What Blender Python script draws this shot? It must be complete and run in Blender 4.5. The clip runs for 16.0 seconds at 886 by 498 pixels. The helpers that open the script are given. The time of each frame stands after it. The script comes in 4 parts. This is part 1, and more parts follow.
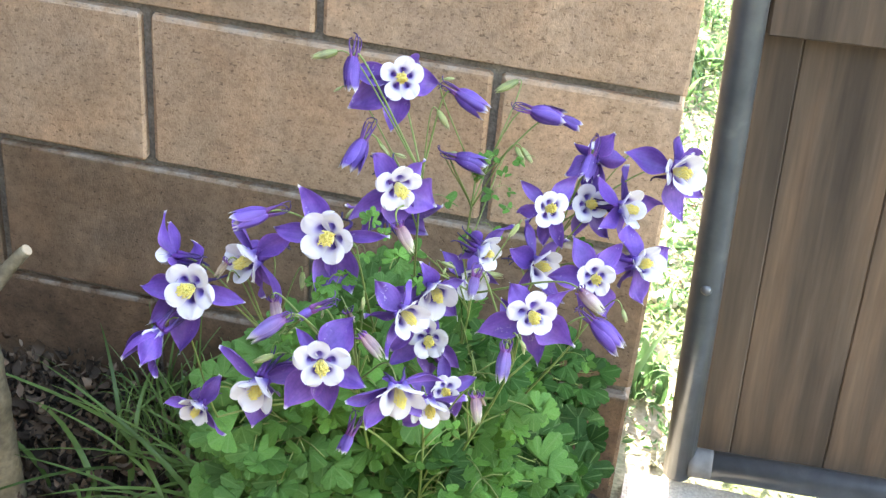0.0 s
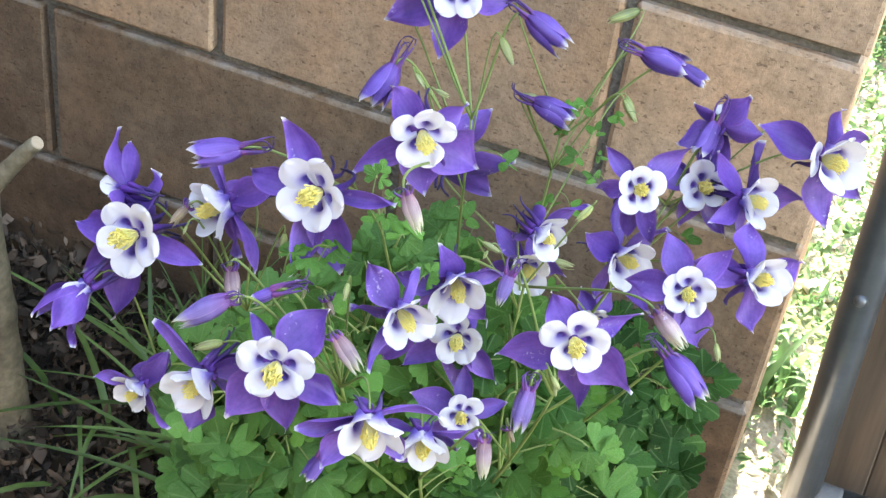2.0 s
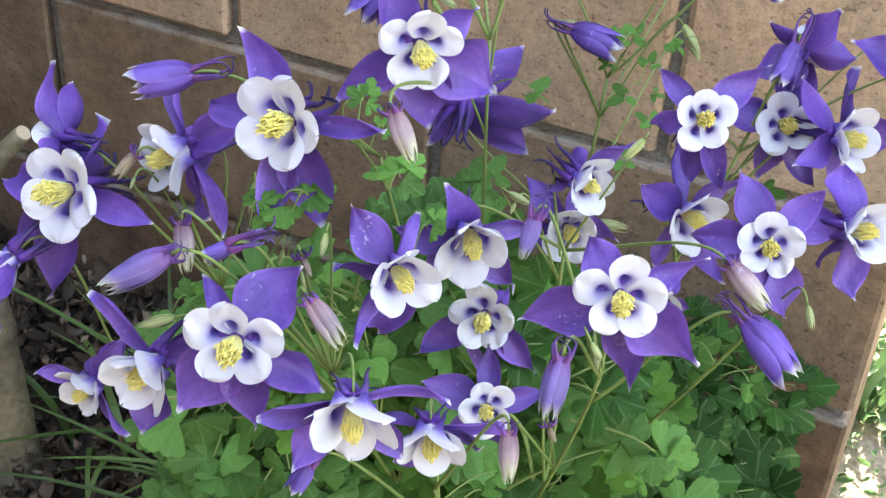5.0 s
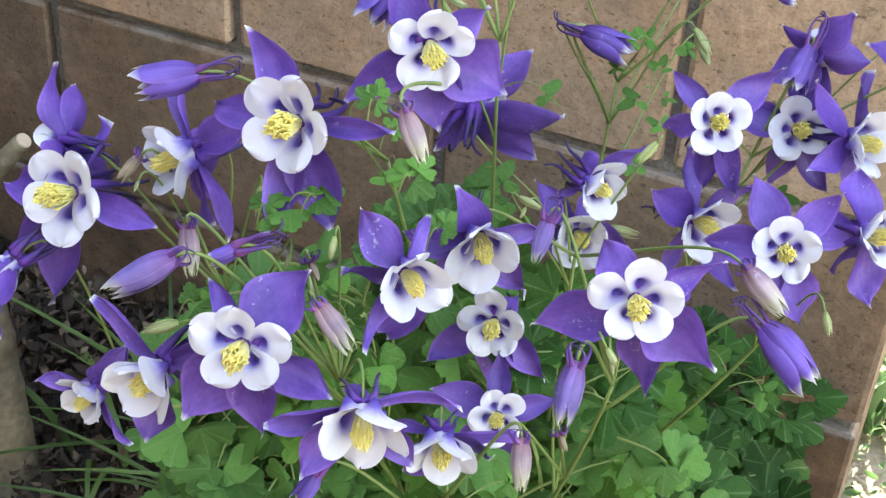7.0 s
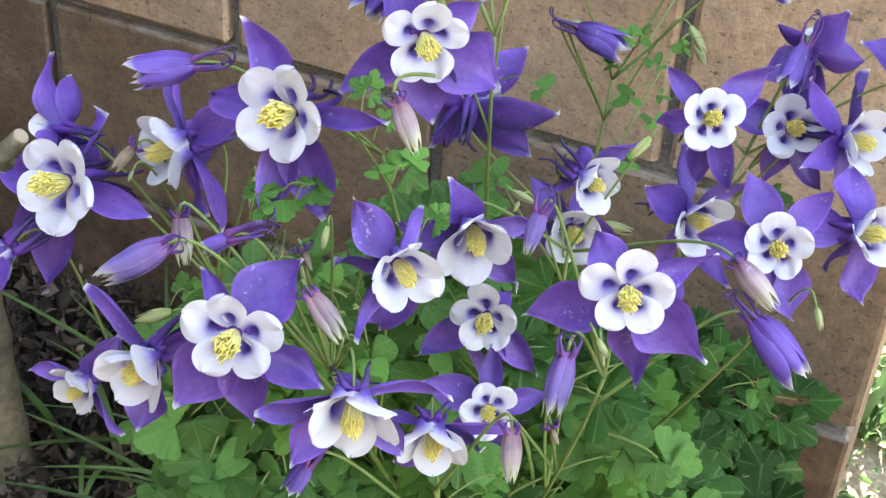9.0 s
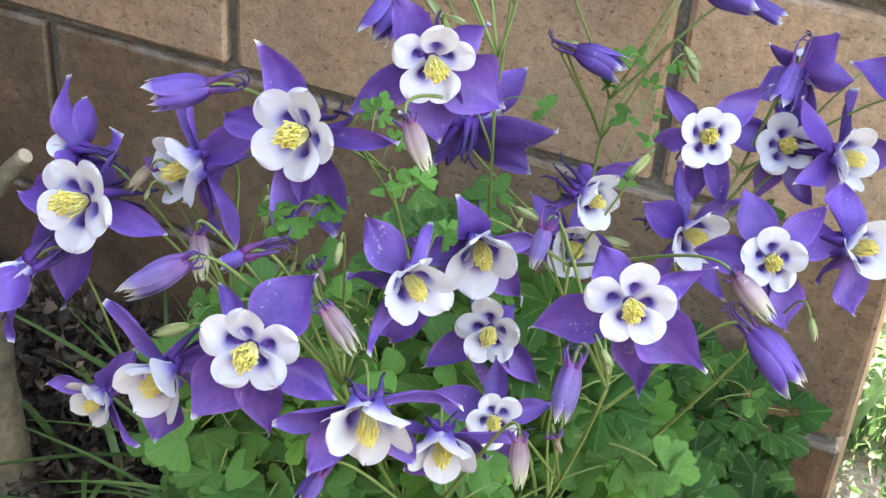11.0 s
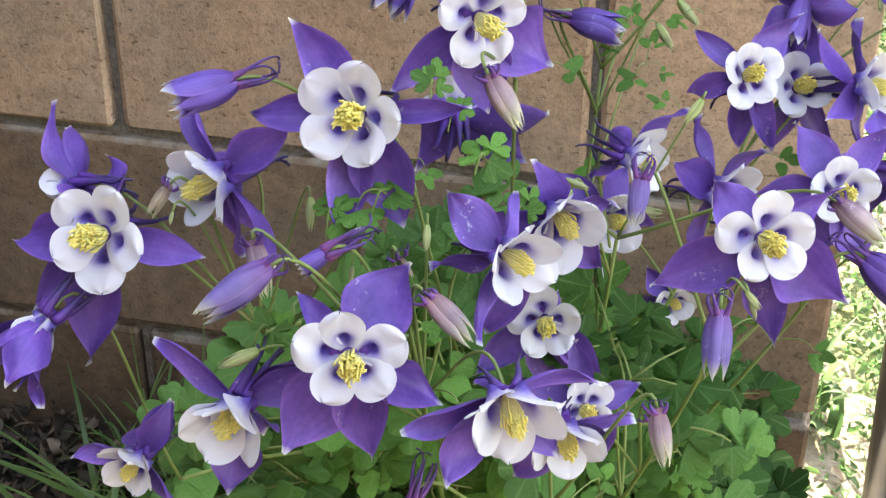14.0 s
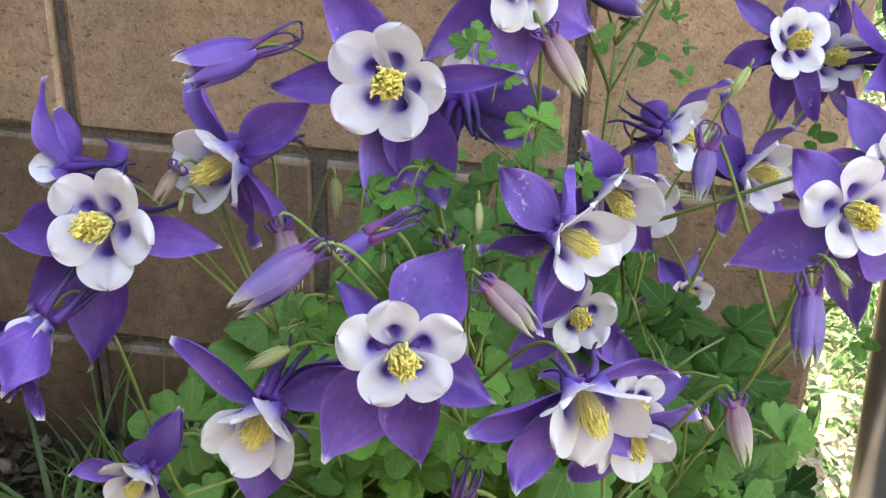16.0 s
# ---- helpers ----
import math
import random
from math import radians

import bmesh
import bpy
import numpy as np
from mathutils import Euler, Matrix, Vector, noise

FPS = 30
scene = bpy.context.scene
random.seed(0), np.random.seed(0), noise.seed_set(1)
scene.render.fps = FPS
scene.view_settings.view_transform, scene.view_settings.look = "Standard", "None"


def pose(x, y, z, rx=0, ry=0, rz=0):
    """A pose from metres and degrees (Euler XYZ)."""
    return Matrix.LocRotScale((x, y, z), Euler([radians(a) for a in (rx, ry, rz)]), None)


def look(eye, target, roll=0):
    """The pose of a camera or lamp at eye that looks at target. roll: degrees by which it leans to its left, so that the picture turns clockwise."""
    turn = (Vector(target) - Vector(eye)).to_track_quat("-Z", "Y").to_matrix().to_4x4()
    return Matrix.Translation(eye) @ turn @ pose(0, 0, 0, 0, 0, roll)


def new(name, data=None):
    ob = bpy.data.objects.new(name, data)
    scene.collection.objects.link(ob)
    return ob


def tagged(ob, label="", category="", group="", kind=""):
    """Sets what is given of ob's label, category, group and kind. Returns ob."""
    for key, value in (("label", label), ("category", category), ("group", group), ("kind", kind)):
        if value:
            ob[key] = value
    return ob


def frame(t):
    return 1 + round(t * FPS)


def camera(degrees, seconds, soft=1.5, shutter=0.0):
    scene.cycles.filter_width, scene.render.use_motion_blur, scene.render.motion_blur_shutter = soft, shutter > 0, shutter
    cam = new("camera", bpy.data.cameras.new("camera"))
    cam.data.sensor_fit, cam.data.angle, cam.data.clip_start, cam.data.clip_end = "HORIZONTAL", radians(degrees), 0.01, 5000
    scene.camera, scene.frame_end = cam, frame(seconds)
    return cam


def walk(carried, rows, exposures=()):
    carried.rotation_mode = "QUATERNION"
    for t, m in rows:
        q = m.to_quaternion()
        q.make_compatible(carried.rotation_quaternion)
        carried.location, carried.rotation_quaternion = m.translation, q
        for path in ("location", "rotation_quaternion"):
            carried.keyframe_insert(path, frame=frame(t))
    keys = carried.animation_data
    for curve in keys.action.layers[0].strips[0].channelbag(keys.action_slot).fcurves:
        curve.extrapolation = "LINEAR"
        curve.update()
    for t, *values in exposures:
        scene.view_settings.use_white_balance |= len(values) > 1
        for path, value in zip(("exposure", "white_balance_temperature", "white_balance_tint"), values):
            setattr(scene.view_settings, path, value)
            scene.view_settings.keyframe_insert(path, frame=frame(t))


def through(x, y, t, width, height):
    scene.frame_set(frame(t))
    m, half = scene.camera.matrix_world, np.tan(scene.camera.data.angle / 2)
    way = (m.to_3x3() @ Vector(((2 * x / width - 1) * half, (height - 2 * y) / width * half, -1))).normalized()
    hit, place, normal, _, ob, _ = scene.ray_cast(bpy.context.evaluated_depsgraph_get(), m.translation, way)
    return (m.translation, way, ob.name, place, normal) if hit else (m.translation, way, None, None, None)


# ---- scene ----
cam = camera(33.5, 16.0, soft=1.4)
PATH = [
    (0, (0.6013, -1.4186, 1.3049), (0.3290, 0.2082, 0.1739), 5.27),
    (0.5, (0.6061, -1.3424, 1.2852), (0.2626, 0.2334, 0.1025), 5.35),
    (1, (0.5878, -1.2475, 1.2470), (0.2132, 0.3130, 0.0535), 5.94),
    (1.5, (0.5893, -1.1767, 1.2006), (0.1976, 0.3532, -0.0266), 7.85),
    (2, (0.6293, -1.1289, 1.1711), (0.1537, 0.3584, -0.0786), 8.18),
    (2.5, (0.6467, -1.0947, 1.1461), (0.0958, 0.3631, -0.1074), 6.75),
    (3, (0.6560, -1.0719, 1.1162), (0.0791, 0.3852, -0.1263), 5.55),
    (3.5, (0.6479, -1.0451, 1.0854), (0.0552, 0.4201, -0.1402), 4.55),
    (4, (0.6349, -1.0253, 1.0538), (0.0418, 0.4460, -0.1642), 4.28),
    (4.5, (0.6324, -1.0166, 1.0381), (0.0330, 0.4581, -0.1726), 3.79),
    (7, (0.6243, -1.0077, 1.0184), (0.0198, 0.4825, -0.1708), 3.84),
    (7.5, (0.6250, -1.0084, 1.0162), (0.0195, 0.4860, -0.1671), 3.96),
    (8, (0.6254, -1.0083, 1.0148), (0.0202, 0.4895, -0.1643), 4.16),
    (8.5, (0.6269, -1.0107, 1.0137), (0.0231, 0.4866, -0.1667), 4.35),
    (9, (0.6292, -1.0113, 1.0138), (0.0227, 0.4852, -0.1664), 4.34),
    (9.5, (0.6285, -1.0142, 1.0143), (0.0167, 0.4888, -0.1548), 4.36),
    (11.8, (0.6245, -1.0741, 1.0543), (0.0757, 0.4634, -0.1011), 4.52),
    (12, (0.6182, -1.1080, 1.0784), (0.1066, 0.4423, -0.0770), 4.87),
    (12.5, (0.5908, -1.0945, 1.0574), (0.1393, 0.4716, -0.1017), 4.72),
    (13, (0.5774, -1.0750, 1.0326), (0.0799, 0.4881, -0.1116), 2.13),
    (13.5, (0.5338, -1.0475, 0.9724), (0.1034, 0.5622, -0.1338), 0.90),
    (14, (0.5114, -1.0362, 0.9524), (0.1512, 0.6179, -0.1126), 0.67),
    (14.5, (0.5002, -1.0304, 0.9378), (0.1872, 0.6437, -0.1108), 0.83),
    (15, (0.4850, -1.0221, 0.9248), (0.1977, 0.6511, -0.1325), 1.34),
    (15.5, (0.4721, -1.0093, 0.9138), (0.2029, 0.6569, -0.1592), 1.60),
    (16, (0.4597, -1.0041, 0.9144), (0.2037, 0.6780, -0.1369), 1.36),
]
walk(cam, [(t, look(eye, target, roll)) for t, eye, target, roll in PATH], [(0, 4.36, 9200, 9), (2.5, 4.18, 9200, 10), (4.5, 4.06, 9250, 11), (9.0, 4.06, 9300, 11), (12.5, 4.08, 9600, 11), (14, 3.94, 10100, 13), (16, 3.86, 10200, 13)])

# ---- light ----
SUN_DIRECTION = Vector((-0.10, 0.85, 0.66)).normalized()  # towards the sun, beyond the wall
sky_world = bpy.data.worlds.new("sky")
scene.world = sky_world
sky_world.use_nodes = True
wn = sky_world.node_tree
sky = wn.nodes.new("ShaderNodeTexSky")
sky.sky_type = "NISHITA"
sky.sun_disc = False
sky.sun_elevation = math.asin(SUN_DIRECTION.z)
sky.sun_rotation = math.atan2(SUN_DIRECTION.x, SUN_DIRECTION.y)
wn.links.new(sky.outputs[0], wn.nodes["Background"].inputs[0])
wn.nodes["Background"].inputs[1].default_value = 0.15
sun = new("sun", bpy.data.lights.new("sun", "SUN"))
sun.data.energy, sun.data.angle, sun.data.color = 2.9, radians(0.5), (1.0, 0.95, 0.87)
sun.matrix_world = look(SUN_DIRECTION * 10, (0, 0, 0))


# ---- materials ----
def material(name, rough=0.6, metal=0.0):
    m = bpy.data.materials.new(name)
    m.use_nodes = True
    nt = m.node_tree
    b = nt.nodes["Principled BSDF"]
    b.inputs["Roughness"].default_value = rough
    b.inputs["Metallic"].default_value = metal
    return m, nt, b


def add(nt, kind, **values):
    n = nt.nodes.new(kind)
    for key, value in values.items():
        n.inputs[key.replace("_", " ")].default_value = value
    return n


def ramp(nt, source, *stops):
    r = nt.nodes.new("ShaderNodeValToRGB")
    e = r.color_ramp.elements
    while len(e) < len(stops):
        e.new(0.5)
    for s, (at, colour) in zip(e, stops):
        s.position, s.color = at, (*colour, 1)
    nt.links.new(source, r.inputs[0])
    return r.outputs[0]


def mixed(nt, kind, factor, a, b):
    n = nt.nodes.new("ShaderNodeMix")
    n.data_type, n.blend_type = "RGBA", kind
    for slot, value in ((0, factor), (6, a), (7, b)):
        if isinstance(value, bpy.types.NodeSocket):
            nt.links.new(value, n.inputs[slot])
        elif slot == 0:
            n.inputs[0].default_value = value
        else:
            n.inputs[slot].default_value = (*value, 1)
    return n.outputs[2]


def noise_of(nt, scale, detail=4.0, rough=0.6, coords="Object"):
    tc = nt.nodes.new("ShaderNodeTexCoord")
    n = add(nt, "ShaderNodeTexNoise", Scale=scale, Detail=detail, Roughness=rough)
    nt.links.new(tc.outputs[coords], n.inputs["Vector"])
    return n.outputs["Fac"]


def world_noise(nt, scale, detail=4.0, rough=0.6):
    g = nt.nodes.new("ShaderNodeNewGeometry")
    n = add(nt, "ShaderNodeTexNoise", Scale=scale, Detail=detail, Roughness=rough)
    nt.links.new(g.outputs["Position"], n.inputs["Vector"])
    return n.outputs["Fac"]


def bump(nt, b, height, strength, distance):
    n = add(nt, "ShaderNodeBump", Strength=strength, Distance=distance)
    nt.links.new(height, n.inputs["Height"])
    nt.links.new(n.outputs[0], b.inputs["Normal"])


def random_tint(nt, colour, low, high):
    """Scales a colour by the object's own random value."""
    info = nt.nodes.new("ShaderNodeObjectInfo")
    r = ramp(nt, info.outputs["Random"], (0.0, (low,) * 3), (1.0, (high,) * 3))
    return mixed(nt, "MULTIPLY", 1.0, colour, r)


def thin(nt, b, colour, weight):
    """Lets part of the light through a petal or leaf."""
    t = nt.nodes.new("ShaderNodeBsdfTranslucent")
    nt.links.new(colour, t.inputs[0])
    mix = nt.nodes.new("ShaderNodeMixShader")
    mix.inputs[0].default_value = weight
    nt.links.new(b.outputs[0], mix.inputs[1])
    nt.links.new(t.outputs[0], mix.inputs[2])
    nt.links.new(mix.outputs[0], nt.nodes["Material Output"].inputs[0])


def uv_axis(nt, axis):
    u = nt.nodes.new("ShaderNodeUVMap")
    s = nt.nodes.new("ShaderNodeSeparateXYZ")
    nt.links.new(u.outputs[0], s.inputs[0])
    return s.outputs[axis]


def block_material(name, stain_shade=0.0):
    m, nt, b = material(name, 0.92)
    coarse = world_noise(nt, 9, 5, 0.65)
    base = ramp(nt, coarse, (0.3, (0.325, 0.212, 0.138)), (0.55, (0.415, 0.278, 0.186)), (0.75, (0.475, 0.335, 0.236)))
    patch = world_noise(nt, 5.5, 3, 0.6)
    base = mixed(nt, "MULTIPLY", 1.0, base, ramp(nt, patch, (0.35, (0.86, 0.88, 0.92)), (0.5, (1.0, 1.0, 1.0)), (0.66, (1.16, 1.08, 1.02))))
    fine = world_noise(nt, 330, 3, 0.7)
    grain = ramp(nt, fine, (0.3, (0.74, 0.72, 0.70)), (0.5, (1.0, 1.0, 1.0)), (0.7, (1.16, 1.15, 1.14)))
    c = mixed(nt, "MULTIPLY", 0.85, base, grain)
    g = nt.nodes.new("ShaderNodeNewGeometry")
    stretch = nt.nodes.new("ShaderNodeVectorMath")
    stretch.operation = "MULTIPLY"
    stretch.inputs[1].default_value = (0.7, 1, 1.1)
    nt.links.new(g.outputs["Position"], stretch.inputs[0])
    pit = add(nt, "ShaderNodeTexNoise", Scale=215, Detail=3, Roughness=0.6)
    nt.links.new(stretch.outputs[0], pit.inputs["Vector"])
    pits = ramp(nt, pit.outputs["Fac"], (0.33, (0.30, 0.27, 0.25)), (0.41, (1, 1, 1)))
    c = mixed(nt, "MULTIPLY", 0.65, c, pits)
    middle = world_noise(nt, 75, 3, 0.6)
    c = mixed(nt, "MULTIPLY", 1.0, c, ramp(nt, middle, (0.32, (0.80, 0.79, 0.78)), (0.5, (1.0, 1.0, 1.0)), (0.68, (1.12, 1.11, 1.10))))
    c = random_tint(nt, c, 0.86, 1.1)
    if stain_shade:
        # mottled dark stain, with the shade low on the wall painted in
        shade_mottle = ramp(nt, world_noise(nt, 16, 4, 0.6), (0.30, (0.17, 0.16, 0.15)), (0.70, (0.48, 0.46, 0.43)))
        c = mixed(nt, "MULTIPLY", stain_shade, c, shade_mottle)
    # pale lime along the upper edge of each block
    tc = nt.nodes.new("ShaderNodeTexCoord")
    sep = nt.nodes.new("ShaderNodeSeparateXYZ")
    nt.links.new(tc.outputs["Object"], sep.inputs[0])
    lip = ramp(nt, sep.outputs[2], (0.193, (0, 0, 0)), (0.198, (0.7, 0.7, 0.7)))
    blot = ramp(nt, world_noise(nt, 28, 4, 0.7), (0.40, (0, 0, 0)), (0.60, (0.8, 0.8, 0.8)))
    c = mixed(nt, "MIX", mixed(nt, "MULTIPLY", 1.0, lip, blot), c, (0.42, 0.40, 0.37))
    nt.links.new(c, b.inputs["Base Color"])
    h = nt.nodes.new("ShaderNodeMath")
    h.operation = "MULTIPLY"
    nt.links.new(fine, h.inputs[0])
    nt.links.new(pits, h.inputs[1])
    bump(nt, b, h.outputs[0], 0.5, 0.0022)
    return m


def noisy(name, scale, stops, rough=0.8, metal=0.0, strength=0.4, distance=0.002, fine=0, through=0.0, tint=None, island=None):
    m, nt, b = material(name, rough, metal)
    n = noise_of(nt, scale)
    c = ramp(nt, n, *stops)
    if tint:
        c = random_tint(nt, c, *tint)
    if island:
        g = nt.nodes.new("ShaderNodeNewGeometry")
        c = mixed(nt, "MULTIPLY", 1.0, c, ramp(nt, g.outputs["Random Per Island"], (0.0, island[0]), (0.55, island[1]), (1.0, island[2])))
    if fine:
        f = noise_of(nt, fine, 2)
        c = mixed(nt, "MULTIPLY", 0.6, c, ramp(nt, f, (0.35, (0.6, 0.6, 0.6)), (0.65, (1.25, 1.25, 1.25))))
        n = f
    nt.links.new(c, b.inputs["Base Color"])
    if strength:
        bump(nt, b, n, strength, distance)
    if through:
        thin(nt, b, c, through)
    return m


def wood_material():
    m, nt, b = material("weathered_brown_board", 0.7)
    tc = nt.nodes.new("ShaderNodeTexCoord")
    mp = add(nt, "ShaderNodeMapping", Scale=(26, 26, 1.2))
    nt.links.new(tc.outputs["Object"], mp.inputs[0])
    n = add(nt, "ShaderNodeTexNoise", Scale=2.2, Detail=6, Roughness=0.65)
    nt.links.new(mp.outputs[0], n.inputs["Vector"])
    c = ramp(nt, n.outputs["Fac"], (0.3, (0.066, 0.045, 0.033)), (0.55, (0.100, 0.071, 0.052)), (0.75, (0.14, 0.104, 0.078)))
    wide = add(nt, "ShaderNodeMapping", Scale=(9, 9, 0.8))
    nt.links.new(tc.outputs["Object"], wide.inputs[0])
    big = add(nt, "ShaderNodeTexNoise", Scale=2.0, Detail=4, Roughness=0.6)
    nt.links.new(wide.outputs[0], big.inputs["Vector"])
    c = mixed(nt, "MULTIPLY", 0.9, c, ramp(nt, big.outputs["Fac"], (0.34, (0.42, 0.42, 0.44)), (0.52, (1.0, 0.98, 0.95)), (0.68, (1.75, 1.55, 1.35))))
    c = random_tint(nt, c, 0.85, 1.15)
    nt.links.new(c, b.inputs["Base Color"])
    bump(nt, b, n.outputs["Fac"], 0.35, 0.002)
    return m


def sepal_material(name, dark, light, tip, tip_from=0.94):
    m, nt, b = material(name, 0.5)
    v = uv_axis(nt, 1)
    body = ramp(nt, v, (0.0, dark), (0.45, light), (tip_from, light), (1.0, tip))
    # paler towards both margins, with veins along the blade
    side = nt.nodes.new("ShaderNodeMath")
    side.operation = "PINGPONG"
    side.inputs[1].default_value = 0.5
    nt.links.new(uv_axis(nt, 0), side.inputs[0])
    rim = ramp(nt, side.outputs[0], (0.0, (1.75, 1.8, 1.35)), (0.10, (1.12, 1.14, 1.08)), (0.3, (0.94, 0.94, 0.96)), (0.5, (1.0, 1.0, 1.0)))
    body = mixed(nt, "MULTIPLY", 0.8, body, rim)
    broad = ramp(nt, world_noise(nt, 55, 2), (0.35, (0.66, 0.64, 0.74)), (0.65, (1.24, 1.28, 1.15)))
    body = mixed(nt, "MULTIPLY", 0.85, body, broad)
    vein = ramp(nt, noise_of(nt, 420, 2), (0.35, (0.85, 0.85, 0.88)), (0.65, (1.12, 1.1, 1.08)))
    c = mixed(nt, "MULTIPLY", 0.7, body, vein)
    # lengthwise veins
    line = nt.nodes.new("ShaderNodeMath")
    line.operation = "PINGPONG"
    line.inputs[1].default_value = 0.0625
    nt.links.new(uv_axis(nt, 0), line.inputs[0])
    c = mixed(nt, "MULTIPLY", 0.4, c, ramp(nt, line.outputs[0], (0.0, (0.74, 0.72, 0.80)), (0.022, (1.0, 1.0, 1.0)), (0.06, (1.06, 1.06, 1.04))))
    # pollen and bleached specks, in patches
    specks = ramp(nt, world_noise(nt, 330, 3, 0.7), (0.60, (0, 0, 0)), (0.66, (0.5, 0.5, 0.5)))
    where = ramp(nt, world_noise(nt, 75, 2), (0.58, (0, 0, 0)), (0.66, (1, 1, 1)))
    c = mixed(nt, "MIX", mixed(nt, "MULTIPLY", 1.0, specks, where), c, (0.55, 0.5, 0.7))
    c = random_tint(nt, c, 0.82, 1.18)
    nt.links.new(c, b.inputs["Base Color"])
    bump(nt, b, noise_of(nt, 160, 2), 0.25, 0.0008)
    thin(nt, b, c, 0.22)
    return m


def petal_material():
    m, nt, b = material("white_petal", 0.5)
    u, v = uv_axis(nt, 0), uv_axis(nt, 1)
    # a violet spot where the spur opens, fading to lilac and white
    def scaled(source, middle, radius):
        n = nt.nodes.new("ShaderNodeMath")
        n.operation = "SUBTRACT"
        n.inputs[1].default_value = middle
        nt.links.new(source, n.inputs[0])
        d = nt.nodes.new("ShaderNodeMath")
        d.operation = "DIVIDE"
        d.inputs[1].default_value = radius
        nt.links.new(n.outputs[0], d.inputs[0])
        return d.outputs[0]

    cv = nt.nodes.new("ShaderNodeCombineXYZ")
    nt.links.new(scaled(u, 0.5, 0.21), cv.inputs[0])
    nt.links.new(scaled(v, 0.30, 0.155), cv.inputs[1])
    ln = nt.nodes.new("ShaderNodeVectorMath")
    ln.operation = "LENGTH"
    nt.links.new(cv.outputs[0], ln.inputs[0])
    wob = nt.nodes.new("ShaderNodeMath")
    wob.operation = "MULTIPLY_ADD"
    wob.inputs[1].default_value = 0.30
    nt.links.new(noise_of(nt, 300, 2), wob.inputs[0])
    nt.links.new(ln.outputs["Value"], wob.inputs[2])
    half = nt.nodes.new("ShaderNodeMath")
    half.operation = "MULTIPLY"
    half.inputs[1].default_value = 0.4
    nt.links.new(wob.outputs[0], half.inputs[0])
    c = ramp(nt, half.outputs[0], (0.15, (0.065, 0.035, 0.27)), (0.36, (0.13, 0.085, 0.40)), (0.52, (0.38, 0.33, 0.62)), (0.76, (0.62, 0.605, 0.745)), (1.0, (0.715, 0.71, 0.775)))
    c = random_tint(nt, c, 0.94, 1.03)
    nt.links.new(c, b.inputs["Base Color"])
    bump(nt, b, noise_of(nt, 190, 2), 0.12, 0.0006)
    thin(nt, b, c, 0.28)
    return m


def leaf_material(name, a, b_, c_):
    m, nt, b = material(name, 0.62)
    b.inputs["Specular IOR Level"].default_value = 0.2
    c = ramp(nt, noise_of(nt, 60, 3), (0.35, a), (0.55, b_), (0.7, c_))
    c = random_tint(nt, c, 0.62, 1.35)
    v = uv_axis(nt, 0)
    rib = nt.nodes.new("ShaderNodeMath")
    rib.operation = "PINGPONG"
    rib.inputs[1].default_value = 0.125
    nt.links.new(v, rib.inputs[0])
    pale = ramp(nt, rib.outputs[0], (0.0, (1, 1, 1)), (0.018, (0, 0, 0)))
    fac = nt.nodes.new("ShaderNodeMath")
    fac.operation = "MULTIPLY"
    fac.inputs[1].default_value = 0.4
    nt.links.new(pale, fac.inputs[0])
    c = mixed(nt, "MIX", fac.outputs[0], c, (0.16, 0.27, 0.11))
    nt.links.new(c, b.inputs["Base Color"])
    bump(nt, b, noise_of(nt, 5, 3), 0.25, 0.006)
    thin(nt, b, c, 0.2)
    return m


def earth_material():
    m, nt, b = material("pale_weedy_earth", 1.0)
    c = ramp(nt, noise_of(nt, 5), (0.3, (0.13, 0.125, 0.10)), (0.7, (0.25, 0.235, 0.20)))
    green = ramp(nt, noise_of(nt, 1.7, 5, 0.7), (0.44, (0, 0, 0)), (0.58, (0.8, 0.8, 0.8)))
    c = mixed(nt, "MIX", green, c, (0.075, 0.125, 0.04))
    f = noise_of(nt, 70, 2)
    c = mixed(nt, "MULTIPLY", 0.6, c, ramp(nt, f, (0.35, (0.6, 0.6, 0.6)), (0.65, (1.25, 1.25, 1.25))))
    nt.links.new(c, b.inputs["Base Color"])
    bump(nt, b, f, 0.8, 0.01)
    return m


BLOCK = block_material("tan_concrete_block")
# blocks of the lower courses: stained, and with shade put into the colour
FOOT_SHADE = block_material("foot_stain_shade_block", 1.0)
LOW_SHADE = block_material("low_stain_shade_block", 0.6)
LOW_LEFT_SHADE = block_material("low_left_stain_shade_block", 0.8)
MORTAR = noisy("grey_mortar", 40, ((0.3, (0.12, 0.108, 0.095)), (0.7, (0.225, 0.205, 0.18))), 0.95, strength=0.8, distance=0.003, fine=260)
SOIL = noisy("dark_soil", 18, ((0.3, (0.014, 0.011, 0.009)), (0.55, (0.030, 0.024, 0.019)), (0.75, (0.060, 0.048, 0.038))), 1.0, strength=1.0, distance=0.01, fine=130)
LITTER = noisy("dead_leaf_litter", 14, ((0.3, (0.047, 0.033, 0.024)), (0.55, (0.106, 0.077, 0.058)), (0.8, (0.22, 0.167, 0.128))), 0.9, strength=0.5, island=((0.2, 0.18, 0.16), (0.7, 0.68, 0.66), (1.9, 1.8, 1.7)))
DRY = noisy("pale_dry_leaves", 9, ((0.3, (0.16, 0.135, 0.11)), (0.6, (0.30, 0.27, 0.23)), (0.8, (0.46, 0.43, 0.38))), 0.8, strength=0.4, island=((0.5, 0.45, 0.4), (1.0, 1.0, 1.0), (1.5, 1.5, 1.5)))
